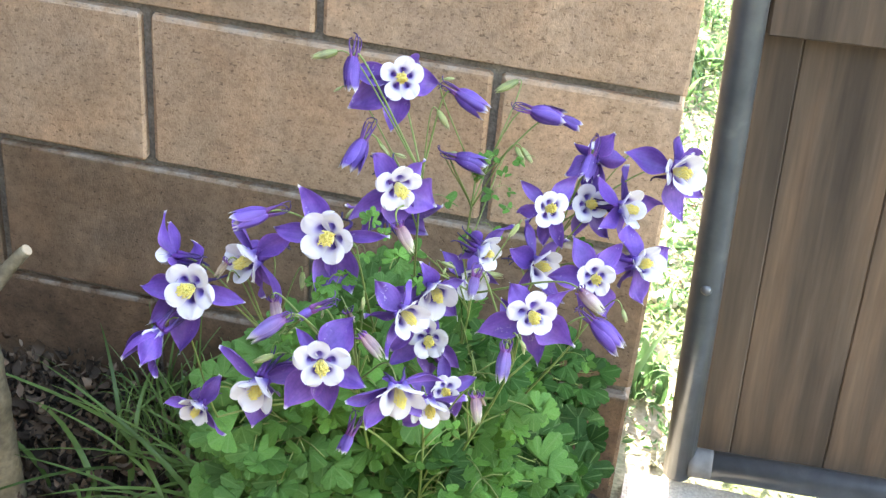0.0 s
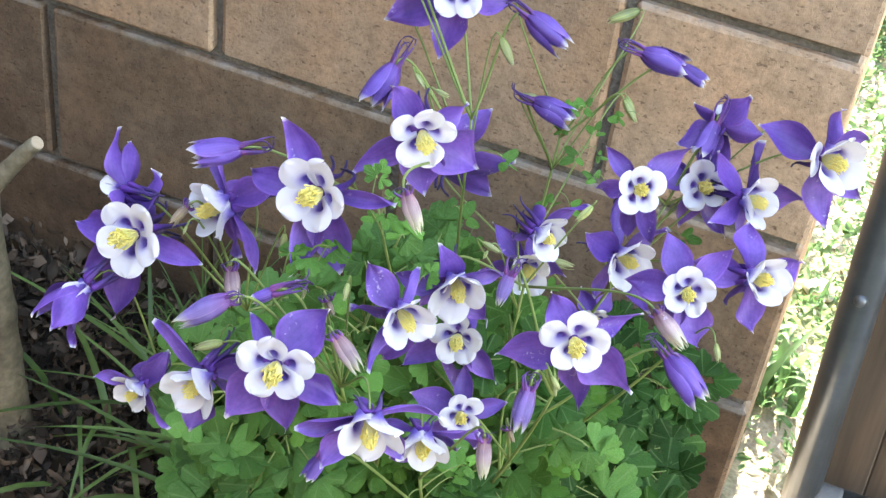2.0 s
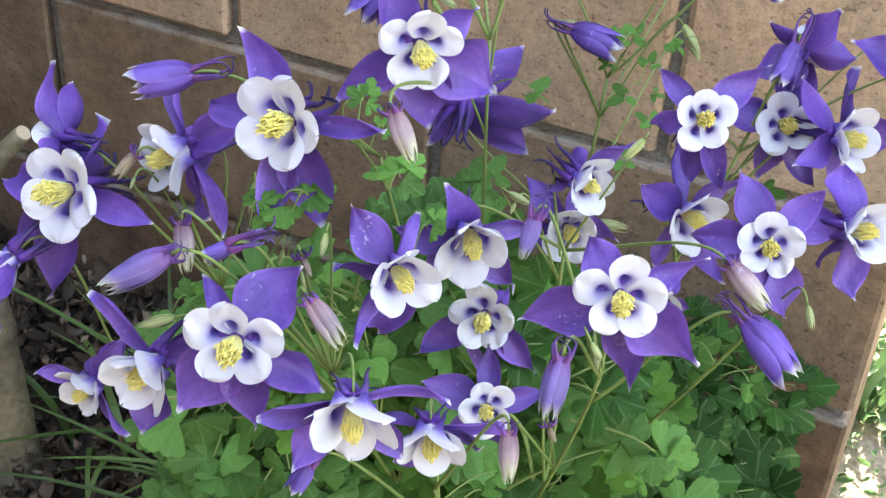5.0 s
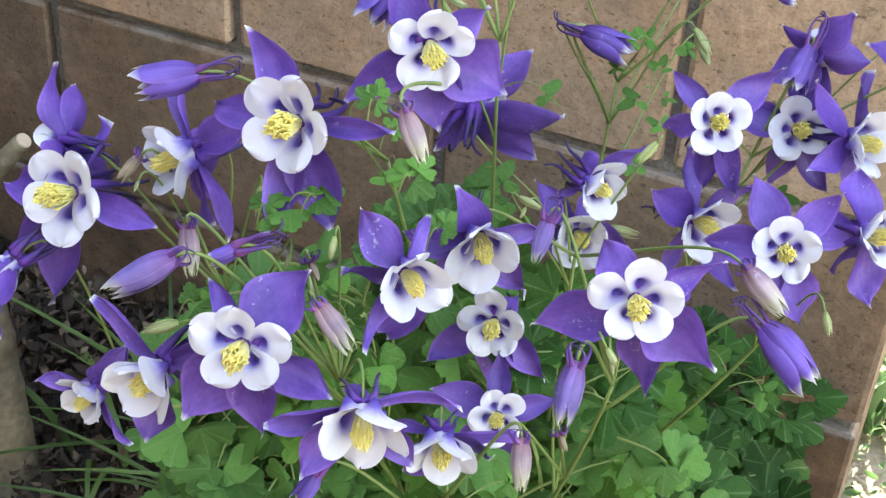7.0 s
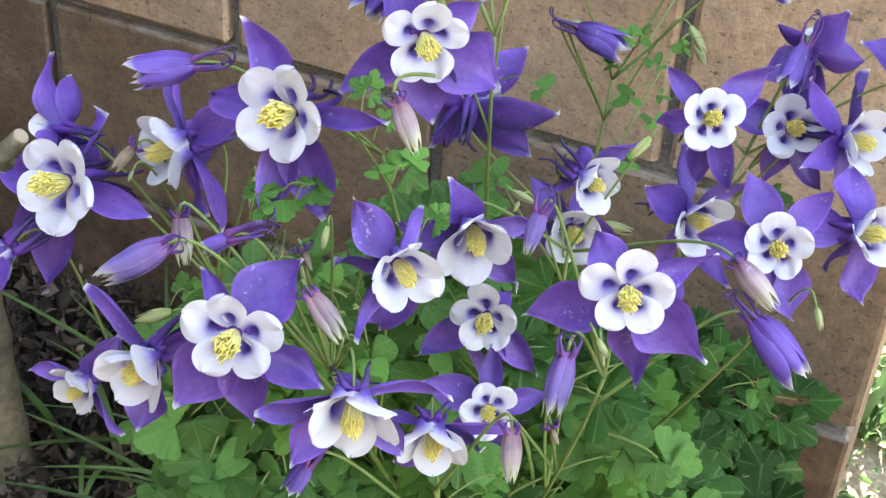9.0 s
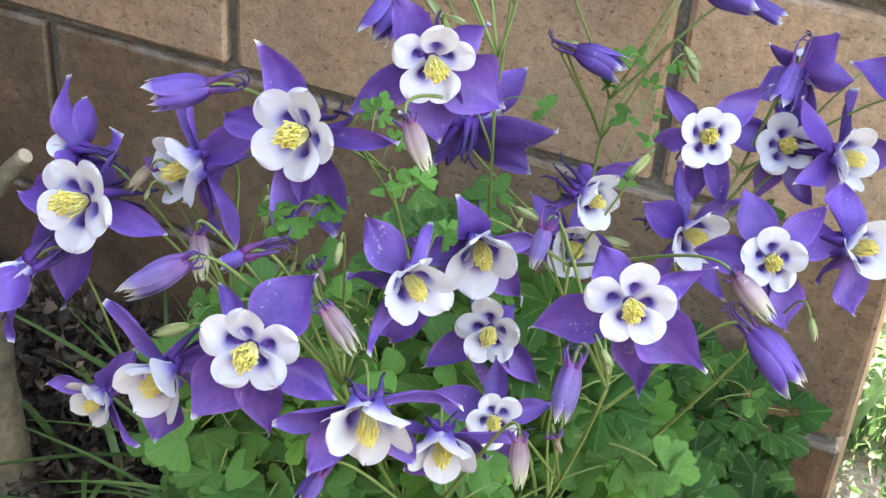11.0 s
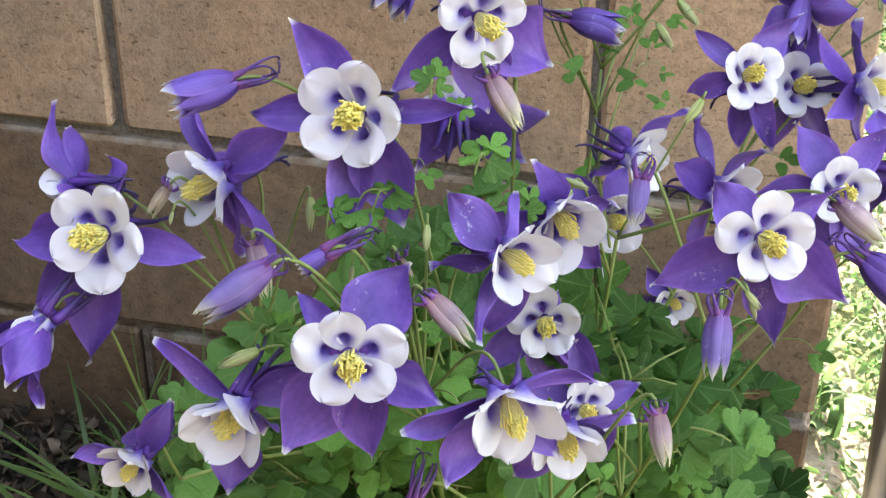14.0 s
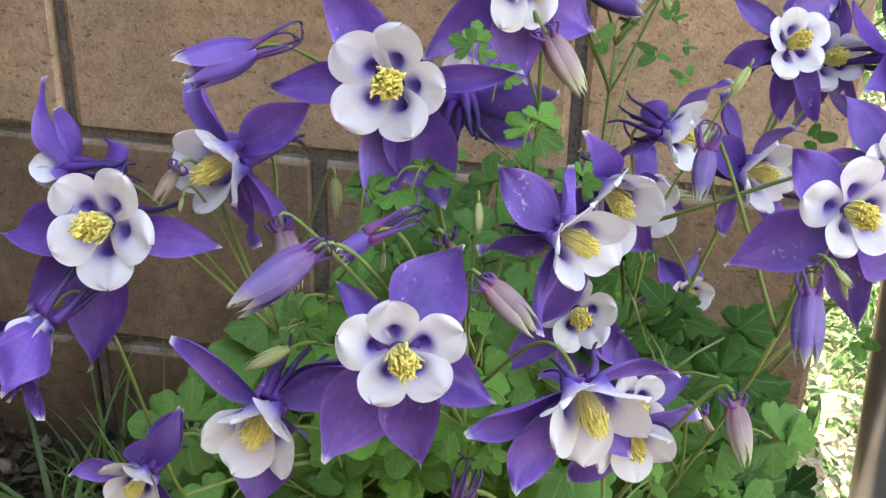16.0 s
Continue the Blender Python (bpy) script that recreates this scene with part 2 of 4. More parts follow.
LAWN = noisy("sunlit_grass", 12, ((0.3, (0.045, 0.115, 0.048)), (0.6, (0.076, 0.168, 0.080)), (0.8, (0.125, 0.215, 0.118))), 0.55, strength=0.0, through=0.45, island=((0.6, 0.7, 0.6), (1.0, 1.0, 1.0), (1.4, 1.3, 1.2)))
EARTH = earth_material()
CONCRETE = noisy("pale_concrete", 6, ((0.3, (0.40, 0.385, 0.365)), (0.7, (0.52, 0.505, 0.48))), 0.9, strength=0.4, fine=240)
STEEL = noisy("galvanised_steel", 22, ((0.3, (0.085, 0.095, 0.108)), (0.6, (0.125, 0.136, 0.15)), (0.8, (0.20, 0.212, 0.225))), 0.34, metal=0.5, strength=0.12, distance=0.001)
ZINC = noisy("zinc_paint", 40, ((0.3, (0.11, 0.11, 0.11)), (0.7, (0.19, 0.19, 0.19))), 0.7, strength=0.4)
WOOD = wood_material()
# for the added unseen walls, dark so that they bounce little light
UNSEEN_DARK = noisy("dark_unseen_wall", 3, ((0.3, (0.045, 0.042, 0.04)), (0.7, (0.085, 0.08, 0.076))), 0.9, strength=0.3, fine=60)
BARK = noisy("pale_bark", 26, ((0.3, (0.140, 0.120, 0.080)), (0.55, (0.236, 0.203, 0.137)), (0.8, (0.34, 0.292, 0.205))), 0.85, strength=0.35, distance=0.003, fine=120)
CUT = noisy("cut_wood", 60, ((0.3, (0.40, 0.31, 0.21)), (0.7, (0.55, 0.45, 0.33))), 0.9, strength=0.3)
SEPAL = sepal_material("violet_sepal", (0.078, 0.027, 0.235), (0.146, 0.067, 0.375), (0.60, 0.60, 0.62))
SPUR = sepal_material("dark_violet_spur", (0.13, 0.038, 0.33), (0.045, 0.020, 0.14), (0.03, 0.02, 0.07), 0.7)
BUDSPUR = sepal_material("magenta_bud_spur", (0.23, 0.06, 0.26), (0.10, 0.04, 0.22), (0.05, 0.025, 0.10), 0.6)
BUDSKIN = sepal_material("lavender_bud", (0.100, 0.036, 0.25), (0.142, 0.078, 0.40), (0.70, 0.70, 0.66), 0.82)
PALE = sepal_material("pale_violet_bud", (0.17, 0.055, 0.26), (0.23, 0.165, 0.48), (0.62, 0.64, 0.50), 0.72)
PINK = sepal_material("pink_tinged_bud", (0.22, 0.085, 0.13), (0.40, 0.29, 0.33), (0.55, 0.57, 0.40), 0.5)
DRYBUD = sepal_material("spent_brown_bud", (0.20, 0.13, 0.09), (0.36, 0.27, 0.19), (0.42, 0.34, 0.25), 0.7)
GREENBUD = sepal_material("pale_green_bud", (0.22, 0.28, 0.10), (0.33, 0.36, 0.17), (0.45, 0.44, 0.30))
PETAL = petal_material()
ANTHER = noisy("yellow_anther", 90, ((0.3, (0.94, 0.80, 0.22)), (0.7, (0.96, 0.88, 0.38))), 0.6, strength=0.0, through=0.35)
FILAMENT = noisy("cream_filament", 90, ((0.3, (0.88, 0.80, 0.30)), (0.7, (0.94, 0.88, 0.48))), 0.6, strength=0.0, through=0.35)
STEM = noisy("green_stem", 30, ((0.3, (0.12, 0.18, 0.045)), (0.6, (0.18, 0.25, 0.075)), (0.8, (0.25, 0.27, 0.11))), 0.55, strength=0.2)
# two greens of one leaf: shade painted into the first, light into the second
SHADE_LEAF = leaf_material("shaded_columbine_leaf", (0.014, 0.056, 0.009), (0.022, 0.082, 0.014), (0.036, 0.112, 0.022))
LIT_LEAF = leaf_material("lit_columbine_leaf", (0.054, 0.155, 0.034), (0.080, 0.205, 0.050), (0.115, 0.25, 0.074))
YOUNG = leaf_material("young_columbine_leaf", (0.050, 0.150, 0.026), (0.078, 0.205, 0.038), (0.12, 0.27, 0.06))
BLADE = noisy("grass_blade", 9, ((0.3, (0.040, 0.090, 0.022)), (0.6, (0.085, 0.165, 0.045)), (0.8, (0.17, 0.25, 0.10))), 0.5, strength=0.0, through=0.25, island=((0.7, 0.75, 0.7), (1.1, 1.1, 1.0), (1.9, 1.7, 1.7)))


# ---- building ----
def mesh_of(name, bm, *mats, smooth=False):
    me = bpy.data.meshes.new(name)
    bm.to_mesh(me)
    bm.free()
    for m in mats:
        me.materials.append(m)
    if smooth:
        me.polygons.foreach_set("use_smooth", [True] * len(me.polygons))
    return me


def raw_mesh(name, verts, faces, *mats, smooth=False, uvs=None):
    me = bpy.data.meshes.new(name)
    me.from_pydata([tuple(v) for v in verts], [], faces)
    for m in mats:
        me.materials.append(m)
    if uvs:
        layer = me.uv_layers.new(name="UVMap")
        flat = [c for loop in me.loops for c in uvs[loop.vertex_index]]
        layer.data.foreach_set("uv", flat)
    if smooth:
        me.polygons.foreach_set("use_smooth", [True] * len(me.polygons))
    me.update()
    return me


def part(name, me, parent, m=None, label="", kind=""):
    ob = new(name, me)
    ob.parent = parent
    if m is not None:
        ob.matrix_basis = m
    return tagged(ob, label, kind=kind)


def empty(name, place, label, category, group="", kind=""):
    ob = new(name)
    ob.empty_display_size = 0.05
    ob.location = place
    return tagged(ob, label, category, group, kind)


def block_bm(x0, x1, y0, y1, z0, z1, bevel=0.0, segments=1):
    bm = bmesh.new()
    bmesh.ops.create_cube(bm, size=1)
    for v in bm.verts:
        v.co = Vector(((x0 + x1) / 2 + v.co.x * (x1 - x0), (y0 + y1) / 2 + v.co.y * (y1 - y0), (z0 + z1) / 2 + v.co.z * (z1 - z0)))
    if bevel:
        bmesh.ops.bevel(bm, geom=bm.edges[:], offset=bevel, segments=segments, affect="EDGES")
    return bm


def bezier(a, b, c, d, t):
    s = 1 - t
    return a * s**3 + b * 3 * s * s * t + c * 3 * s * t * t + d * t**3


def tube(path, radii, sides=6, closed_ends=True):
    """Vertices, faces and uv of a tube along a path."""
    verts, faces, uvs = [], [], []
    up = Vector((0.31, 0.17, 0.93))
    n = len(path)
    for i, p in enumerate(path):
        d = (path[min(i + 1, n - 1)] - path[max(i - 1, 0)]).normalized()
        a = d.cross(up)
        if a.length < 0.05:
            a = d.cross(Vector((1, 0, 0)))
        a.normalize()
        b = d.cross(a)
        for k in range(sides):
            w = 2 * math.pi * k / sides
            verts.append(p + (a * math.cos(w) + b * math.sin(w)) * radii[i])
            uvs.append((k / sides, i / (n - 1)))
    for i in range(n - 1):
        for k in range(sides):
            k2 = (k + 1) % sides
            faces.append((i * sides + k, i * sides + k2, (i + 1) * sides + k2, (i + 1) * sides + k))
    if closed_ends:
        faces.append(tuple(range(sides - 1, -1, -1)))
        faces.append(tuple((n - 1) * sides + k for k in range(sides)))
    return verts, faces, uvs


def joined(pieces):
    verts, faces, uvs = [], [], []
    for v, f, u in pieces:
        k = len(verts)
        verts += v
        faces += [tuple(i + k for i in face) for face in f]
        uvs += u
    return verts, faces, uvs


# ---- the setting ----
COURSE, HALF, ZB, DEPTH, END = 0.2032, 0.2032, 0.36, 0.19, 0.616
rng = random.Random(4)


def ground():
    s = 300.0
    me = raw_mesh("ground", [(-s, -s, -0.03), (s, -s, -0.03), (s, s, -0.03), (-s, s, -0.03)], [(0, 1, 2, 3)], EARTH)
    tagged(new("ground", me), "pale dry earth with patches of green weeds", "ground", kind="structure")
    # bed of soil in front of the wall, with clods
    # its unseen reach over the yard is added to cut bounced light
    n, m = 150, 96
    verts, faces = [], []
    for j in range(m + 1):
        for i in range(n + 1):
            x, y = -1.2 + 4.4 * i / n, -2.6 + 2.6 * (j / m) ** 0.6
            z = 0.004 - 0.05 * min(1.0, max(0.0, (x - 0.52) / 0.12)) + 0.022 * noise.noise(Vector((x * 9, y * 9, 0))) + 0.012 * noise.noise(Vector((x * 31, y * 31, 3)))
            verts.append((x, y, z))
    for j in range(m):
        for i in range(n):
            a = j * (n + 1) + i
            faces.append((a, a + 1, a + n + 2, a + n + 1))
    tagged(new("soil_bed", raw_mesh("soil_bed", verts, faces, SOIL, smooth=True)), "dark crumbly garden soil along the block wall, extended unseen over the yard", "soil", kind="structure")
    slab = block_bm(0.625, 1.75, -0.16, 0.05, -0.05, -0.004, 0.006, 2)
    tagged(new("pavement", mesh_of("pavement", slab, CONCRETE)), "pale concrete slab under the gate", "pavement", kind="structure")


def wall():
    core = block_bm(-2.03, END - 0.012, 0.011, DEPTH - 0.011, -0.1, 1.88)
    w = tagged(new("wall_north", mesh_of("wall_core", core, MORTAR)), "tan textured concrete block wall with grey mortar joints", "wall", kind="structure")
    jobs = []
    for row in range(-2, 8):
        z0 = ZB + row * COURSE
        start = -2.032 if row % 2 == 0 else -2.032 + HALF
        edges = [start + 2 * HALF * k for k in range(7)]
        edges = ([-2.032] if edges[0] > -2.03 else []) + [e for e in edges if e < END - 0.05] + [END]
        for a, b in zip(edges, edges[1:]):
            jobs.append((a, b, z0))
    return w, jobs


def wall_blocks(w, jobs):
    meshes = {}
    for a, b, z0 in jobs:
        # painted shade: lowest course darkest, the next one darker at its left end
        stain_shade = 3 if z0 < 0 else 0 if z0 > 0.2 else 2 if b < 0.25 else 1
        key = (round(b - a, 3), stain_shade)
        for variant in range(3):
            if (key, variant) in meshes:
                continue
            L, H, g = key[0], COURSE, 0.0055
            bm = block_bm(g, L - g, 0, DEPTH, g, H - g, 0.0035, 1)
            r = random.Random(variant + 11)
            for v in bm.verts:
                v.co += Vector((r.uniform(-1, 1), r.uniform(-0.6, 0.6), r.uniform(-1, 1))) * 0.0014
            meshes[key, variant] = mesh_of("block", bm, (BLOCK, LOW_SHADE, LOW_LEFT_SHADE, FOOT_SHADE)[stain_shade])
        part("block", meshes[key, rng.randrange(3)], w, Matrix.Translation((a, rng.uniform(-0.0015, 0.0015), z0)))


def gate():
    g = empty("gate", (0.692, 0.03, -0.022), "closed gate of brown boards in a grey steel tube frame", "gate")
    g.rotation_euler = (0, radians(-2.8), 0)  # it sags on its hinges
    r = 0.019

    def pipe(name, path, radius=r):
        v, f, u = tube([Vector(p) for p in path], [radius] * len(path), 20)
        return part(name, raw_mesh(name, v, f, STEEL, smooth=True), g, label="worn galvanised steel tube")

    top, right, low = 1.62, 0.98, 0.062
    pipe("post_tube", [(0, 0, low - 0.015), (0, 0, 0.3), (0, 0, 0.8), (0, 0, top + 0.02)])
    pipe("post_tube", [(right, 0, low - 0.015), (right, 0, 0.8), (right, 0, top + 0.02)])
    pipe("bottom_tube", [(0.015, 0, low + 0.004), (0.5, 0, low + 0.004), (right - 0.015, 0, low + 0.004)])
    pipe("top_tube", [(0.015, 0, top), (0.5, 0, top), (right - 0.015, 0, top)])
    for x, z in ((0.0, top), (right, top)):
        v, f, u = tube([Vector((x, 0, z - 0.026)), Vector((x, 0, z - 0.023)), Vector((x, 0, z + 0.023)), Vector((x, 0, z + 0.026))], [0.019, 0.0225, 0.0225, 0.019], 20)
        part("corner_collar", raw_mesh("corner_collar", v, f, STEEL, smooth=True), g, label="welded steel corner fitting")
    v, f, u = tube([Vector((0.012, 0, low + 0.004)), Vector((0.02, 0, low + 0.004)), Vector((0.036, 0, low + 0.004)), Vector((0.042, 0, low + 0.004))], [0.0193, 0.0194, 0.0193, 0.01895], 20)
    part("weld_patch", raw_mesh("weld_patch", v, f, ZINC, smooth=True), g, label="rough zinc-painted weld")
    v, f, u = tube([Vector((0, 0, low - 0.015)), Vector((0, 0, low - 0.019)), Vector((0, 0, low - 0.021))], [0.019, 0.0165, 0.009], 20)
    part("end_cap", raw_mesh("end_cap", v, f, STEEL, smooth=True), g)
    # weld bead where a fitting was ground off the post
    bm = bmesh.new()
    bmesh.ops.create_uvsphere(bm, u_segments=10, v_segments=6, radius=0.007)
    part("weld_bead", mesh_of("weld_bead", bm, STEEL, smooth=True), g, Matrix.Translation((-0.0, -0.018, 0.345)))
    # boards
    x = -0.012
    widths = [0.074, 0.118, 0.118, 0.118, 0.118, 0.118, 0.118, 0.118, 0.055]
    shared = {}
    for i, wd in enumerate(widths):
        key = round(wd, 3)
        if key not in shared:
            shared[key] = mesh_of("board", block_bm(0.0001, wd - (0.0003 if i == 0 else 0.0001), 0.034, 0.054, 0.030, top - 0.005, 0.0016), WOOD)
        part("board", shared[key], g, Matrix.Translation((x, 0.0012 * (i % 2), 0)))
        x += wd
    for z in (0.660, 1.36):
        bm = block_bm(0.021, right - 0.021, 0.006, 0.0325, z, z + 0.088, 0.003)
        part("cross_rail", mesh_of("cross_rail", bm, WOOD), g, label="horizontal brown timber rail")


def far_wall():
    core = block_bm(1.72, 3.7, 0.0, 0.19, -0.1, 1.88, 0.004)
    tagged(new("wall_east", mesh_of("wall_east", core, BLOCK)), "tan block wall beyond the gate", "wall", kind="structure")


def unseen_walls():
    # two invented walls out of view, blocking low sky light from south and west
    core = block_bm(-0.86, 5.0, -2.75, -2.6, -0.1, 2.3, 0.006)
    tagged(new("wall_south", mesh_of("wall_south", core, UNSEEN_DARK)), "added plain dark wall, unseen, blocking low light from the south", "wall", kind="structure")
    side = block_bm(-0.86, -0.72, -2.595, -0.01, -0.1, 2.6, 0.006)
    tagged(new("wall_west", mesh_of("wall_west", side, UNSEEN_DARK)), "added plain dark wall, unseen, blocking light from the left", "wall", kind="structure")


def leafy_scraps(name, count, box, mat, size, label, lift=0.0, curl=0.5, z=0.0, seed=1, category="leaves"):
    r = random.Random(seed)
    verts, faces = [], []
    for _ in range(count):
        c = Vector((r.uniform(*box[0]), r.uniform(*box[1]), z + r.uniform(0, lift)))
        turn = Euler((r.gauss(0, curl), r.gauss(0, curl), r.uniform(0, 6.3))).to_matrix()
        L = size * r.uniform(0.5, 1.3)
        W = L * r.uniform(0.3, 0.75)
        bend = r.uniform(-0.5, 1.1) * L * (curl > 0.42)
        jag = [r.uniform(0.6, 1.25) for _ in range(12)]
        roll = r.uniform(-0.1, 0.5)
        k = len(verts)
        for t, w in ((0, 0.08), (0.3, 0.9), (0.65, 0.8), (1, 0.06)):
            for sgn in (-1, 0, 1):
                p = Vector(((t - 0.5) * L, sgn * w * W / 2 * jag[int(t * 3) * 3 + sgn + 1], bend * (t - 0.5) ** 2 * 2 + abs(sgn) * W * roll))
                verts.append(c + turn @ p)
        for i in range(3):
            for s in range(2):
                a = k + i * 3 + s
                faces.append((a, a + 1, a + 4, a + 3))
    me = raw_mesh(name, verts, faces, mat, smooth=True)
    return tagged(new(name, me), label, category, kind="stuff")


def grass(name, roots, mat, height, width, label, spread=0.6, seed=1, category="grass", aim=None):
    """Arching blades, each rising from its root and bending over; aim: the way they lean, any way without it."""
    r = random.Random(seed)
    verts, faces = [], []
    for root in roots:
        h = height * r.uniform(0.45, 1.15)
        a = r.uniform(0, 6.283) if aim is None else r.gauss(aim, 0.45)
        lean = spread * r.uniform(0.25, 1.1) * h
        d = Vector((math.cos(a), math.sin(a), 0))
        s = Vector((-d.y, d.x, 0))
        w = width * r.uniform(0.6, 1.2)
        droop = r.uniform(0.2, 1.25) * h
        k = len(verts)
        n = 10 if height > 0.13 else 5
        for i in range(n + 1):
            t = i / n
            p = Vector(root) + d * lean * t**1.7 + Vector((0, 0, h * t - droop * t**2.6))
            hw = w * (1 - t) ** 0.6 * (0.5 + 0.5 * min(1, t * 6))
            verts.append(p - s * hw + Vector((0, 0, hw * 0.4)))
            verts.append(p)
            verts.append(p + s * hw + Vector((0, 0, hw * 0.4)))
        for i in range(n):
            for q in range(2):
                b = k + i * 3 + q
                faces.append((b, b + 1, b + 4, b + 3))
    return tagged(new(name, raw_mesh(name, verts, faces, mat, smooth=True)), label, category, kind="stuff")


def sapling():
    t = empty("young_tree", (-0.104, -0.268, 0.0), "slender pale-barked young tree trunk with a cut branch stub", "tree")
    r = random.Random(5)
    path, radii = [], []
    for i in range(260):
        z = -0.04 + 1.85 * i / 259
        path.append(Vector((0.004 * math.sin(z * 7) + 0.04 * (0.33 - z), 0.005 * math.sin(z * 5 + 1), z)))
        swell = 0.0035 * math.exp(-((z - 0.335) / 0.03) ** 2) + 0.002 * math.exp(-((z - 0.18) / 0.012) ** 2) + sum(0.0013 * math.exp(-((z - q) / 0.006) ** 2) for q in (0.075, 0.125, 0.235, 0.44, 0.56))
        radii.append(0.0215 - 0.004 * z + swell + 0.008 * math.exp(-z / 0.05) + r.uniform(-0.00012, 0.00012))
    v, f, u = tube(path, radii, 18)
    part("trunk", raw_mesh("trunk", v, f, BARK, smooth=True), t)
    for z, a in ((0.235, -0.6), (0.125, -1.2), (0.56, -0.9)):
        arc = [Vector((0.04 * (0.33 - z) + 0.0205 * math.cos(a + q * 0.09), 0.0205 * math.sin(a + q * 0.09), z + 0.0007 * q)) for q in range(-6, 7)]
        v, f, u = tube(arc, [0.0004 + 0.0014 * math.cos(q * 0.25) ** 2 for q in range(-6, 7)], 6)
        part("bark_scar", raw_mesh("bark_scar", v, f, BARK, smooth=True), t)
    tip = Vector((0.066, 0.018, 0.392))
    a = Vector((0.006, 0.0, 0.312))
    pts = [bezier(a, a + Vector((0.016, 0.002, 0.022)), tip - Vector((0.014, 0.0, 0.014)), tip, i / 9) for i in range(10)]
    v, f, u = tube(pts, [0.0125 - 0.0058 * (i / 9) ** 0.6 for i in range(10)], 14)
    stub = part("branch_stub", raw_mesh("branch_stub", v, f, BARK, smooth=True), t, label="sawn-off side branch")
    d = (pts[-1] - pts[-2]).normalized()
    v, f, u = tube([tip - d * 0.0005, tip + d * 0.0012], [0.0066, 0.0061], 14)
    part("cut_face", raw_mesh("cut_face", v, f, CUT), stub)


# ---- the columbine ----
def petal_mesh(name, open_, seed=0):
    """One rounded blade, its base at the middle of the flower, its middle line in the xz plane, hollowed where the spur opens. open_: how far it spreads."""
    r0_ = random.Random(seed + int(open_))
    wav, skew = r0_.uniform(0.0004, 0.0011), r0_.uniform(-0.0012, 0.0012)
    nu, nv = 12, 17
    verts, faces, uvs = [], [], []
    for j in range(nv + 1):
        v = 1 - (1 - j / nv) ** 1.5
        ang = radians(26 + (open_ - 26) * min(1, v * 1.7))
        L = 0.0228
        r = 0.0020 + L * v * (0.25 * math.sin(radians(28)) + 0.75 * math.sin(ang))
        z = L * v * (0.75 * math.cos(ang) + 0.25 * math.cos(radians(28))) - 0.012 * max(0, v - 0.55) ** 2 * (open_ > 50)
        w = 0.0021 + 0.0072 * math.sin(min(1.0, v / 0.66) * math.pi / 2) ** 1.5
        if v > 0.56:
            w *= math.sqrt(max(0.0, 1 - ((v - 0.56) / 0.4402) ** 2.3))
        for i in range(nu + 1):
            u = i / nu
            s = 2 * u - 1
            cup = 0.28 * w * s * s * max(0.2, 1 - 1.25 * v) - 0.0011 * v * v * s * s
            pit = 0.0042 * math.exp(-(((v - 0.31) / 0.13) ** 2) - (s / 0.42) ** 2)
            crease = 0.0007 * math.exp(-((s / 0.13) ** 2)) * min(1.0, v * 1.6)
            ripple = wav * math.sin(4.5 * s + 5 * v + seed) * v
            verts.append(Vector((r - cup * 0.8 + pit * 0.7, w * s + skew * v * v, z + cup * 0.55 + ripple - pit - crease)))
            uvs.append((u, v))
    for j in range(nv):
        for i in range(nu):
            a = j * (nu + 1) + i
            faces.append((a, a + 1, a + nu + 2, a + nu + 1))
    return raw_mesh(name, verts, faces, PETAL, smooth=True, uvs=uvs)


def sepal_mesh(name, seed, length=0.0395, width=0.0122, mat=None):
    """A pointed oval, pleated along its veins, twisted and arched, its rim rolled in."""
    r = random.Random(seed)
    nu, nv = 10, 18
    arch, twist, tipcurl = r.uniform(-0.010, 0.005), r.uniform(-1.0, 1.0), r.uniform(-0.012, 0.012)
    wave, sway, roll = r.uniform(0.0016, 0.0042), r.uniform(-0.005, 0.005), r.uniform(0.6, 1.5)
    width *= r.uniform(0.88, 1.12)
    fold = r.uniform(-0.40, 0.25)
    verts, faces, uvs = [], [], []
    for j in range(nv + 1):
        v = j / nv
        x = 0.0018 + length * v
        w = width * (0.15 + 0.85 * math.sin(math.pi / 2 * min(1, v / 0.46)) ** 1.1)
        if v > 0.46:
            q = (v - 0.46) / 0.54
            w = width * max(0.0, 1 - q**1.8) ** 1.18
        w = max(w, 0.00025)
        zc = arch * math.sin(math.pi * v) * v + tipcurl * v**3
        for i in range(nu + 1):
            u = i / nu
            s = 2 * u - 1
            t = roll * s
            y = w * math.sin(t) / roll * 1.12
            z = w * (1 - math.cos(t)) / roll * 0.9 - 0.0007 * math.exp(-((s / 0.16) ** 2)) + 0.00022 * math.cos(s * 17) * (1 - v)
            z += wave * math.sin(7 * v + 2 * s + seed) * abs(s) * v
            z += fold * w * math.sqrt(s * s + 0.02)
            y += sway * v * v
            c, q2 = math.cos(twist * v * v), math.sin(twist * v * v)
            verts.append(Vector((x, y * c - z * q2, y * q2 + z * c + zc)))
            uvs.append((u, v))
    for j in range(nv):
        for i in range(nu):
            a = j * (nu + 1) + i
            faces.append((a, a + 1, a + nu + 2, a + nu + 1))
    return raw_mesh(name, verts, faces, mat or SEPAL, smooth=True, uvs=uvs)


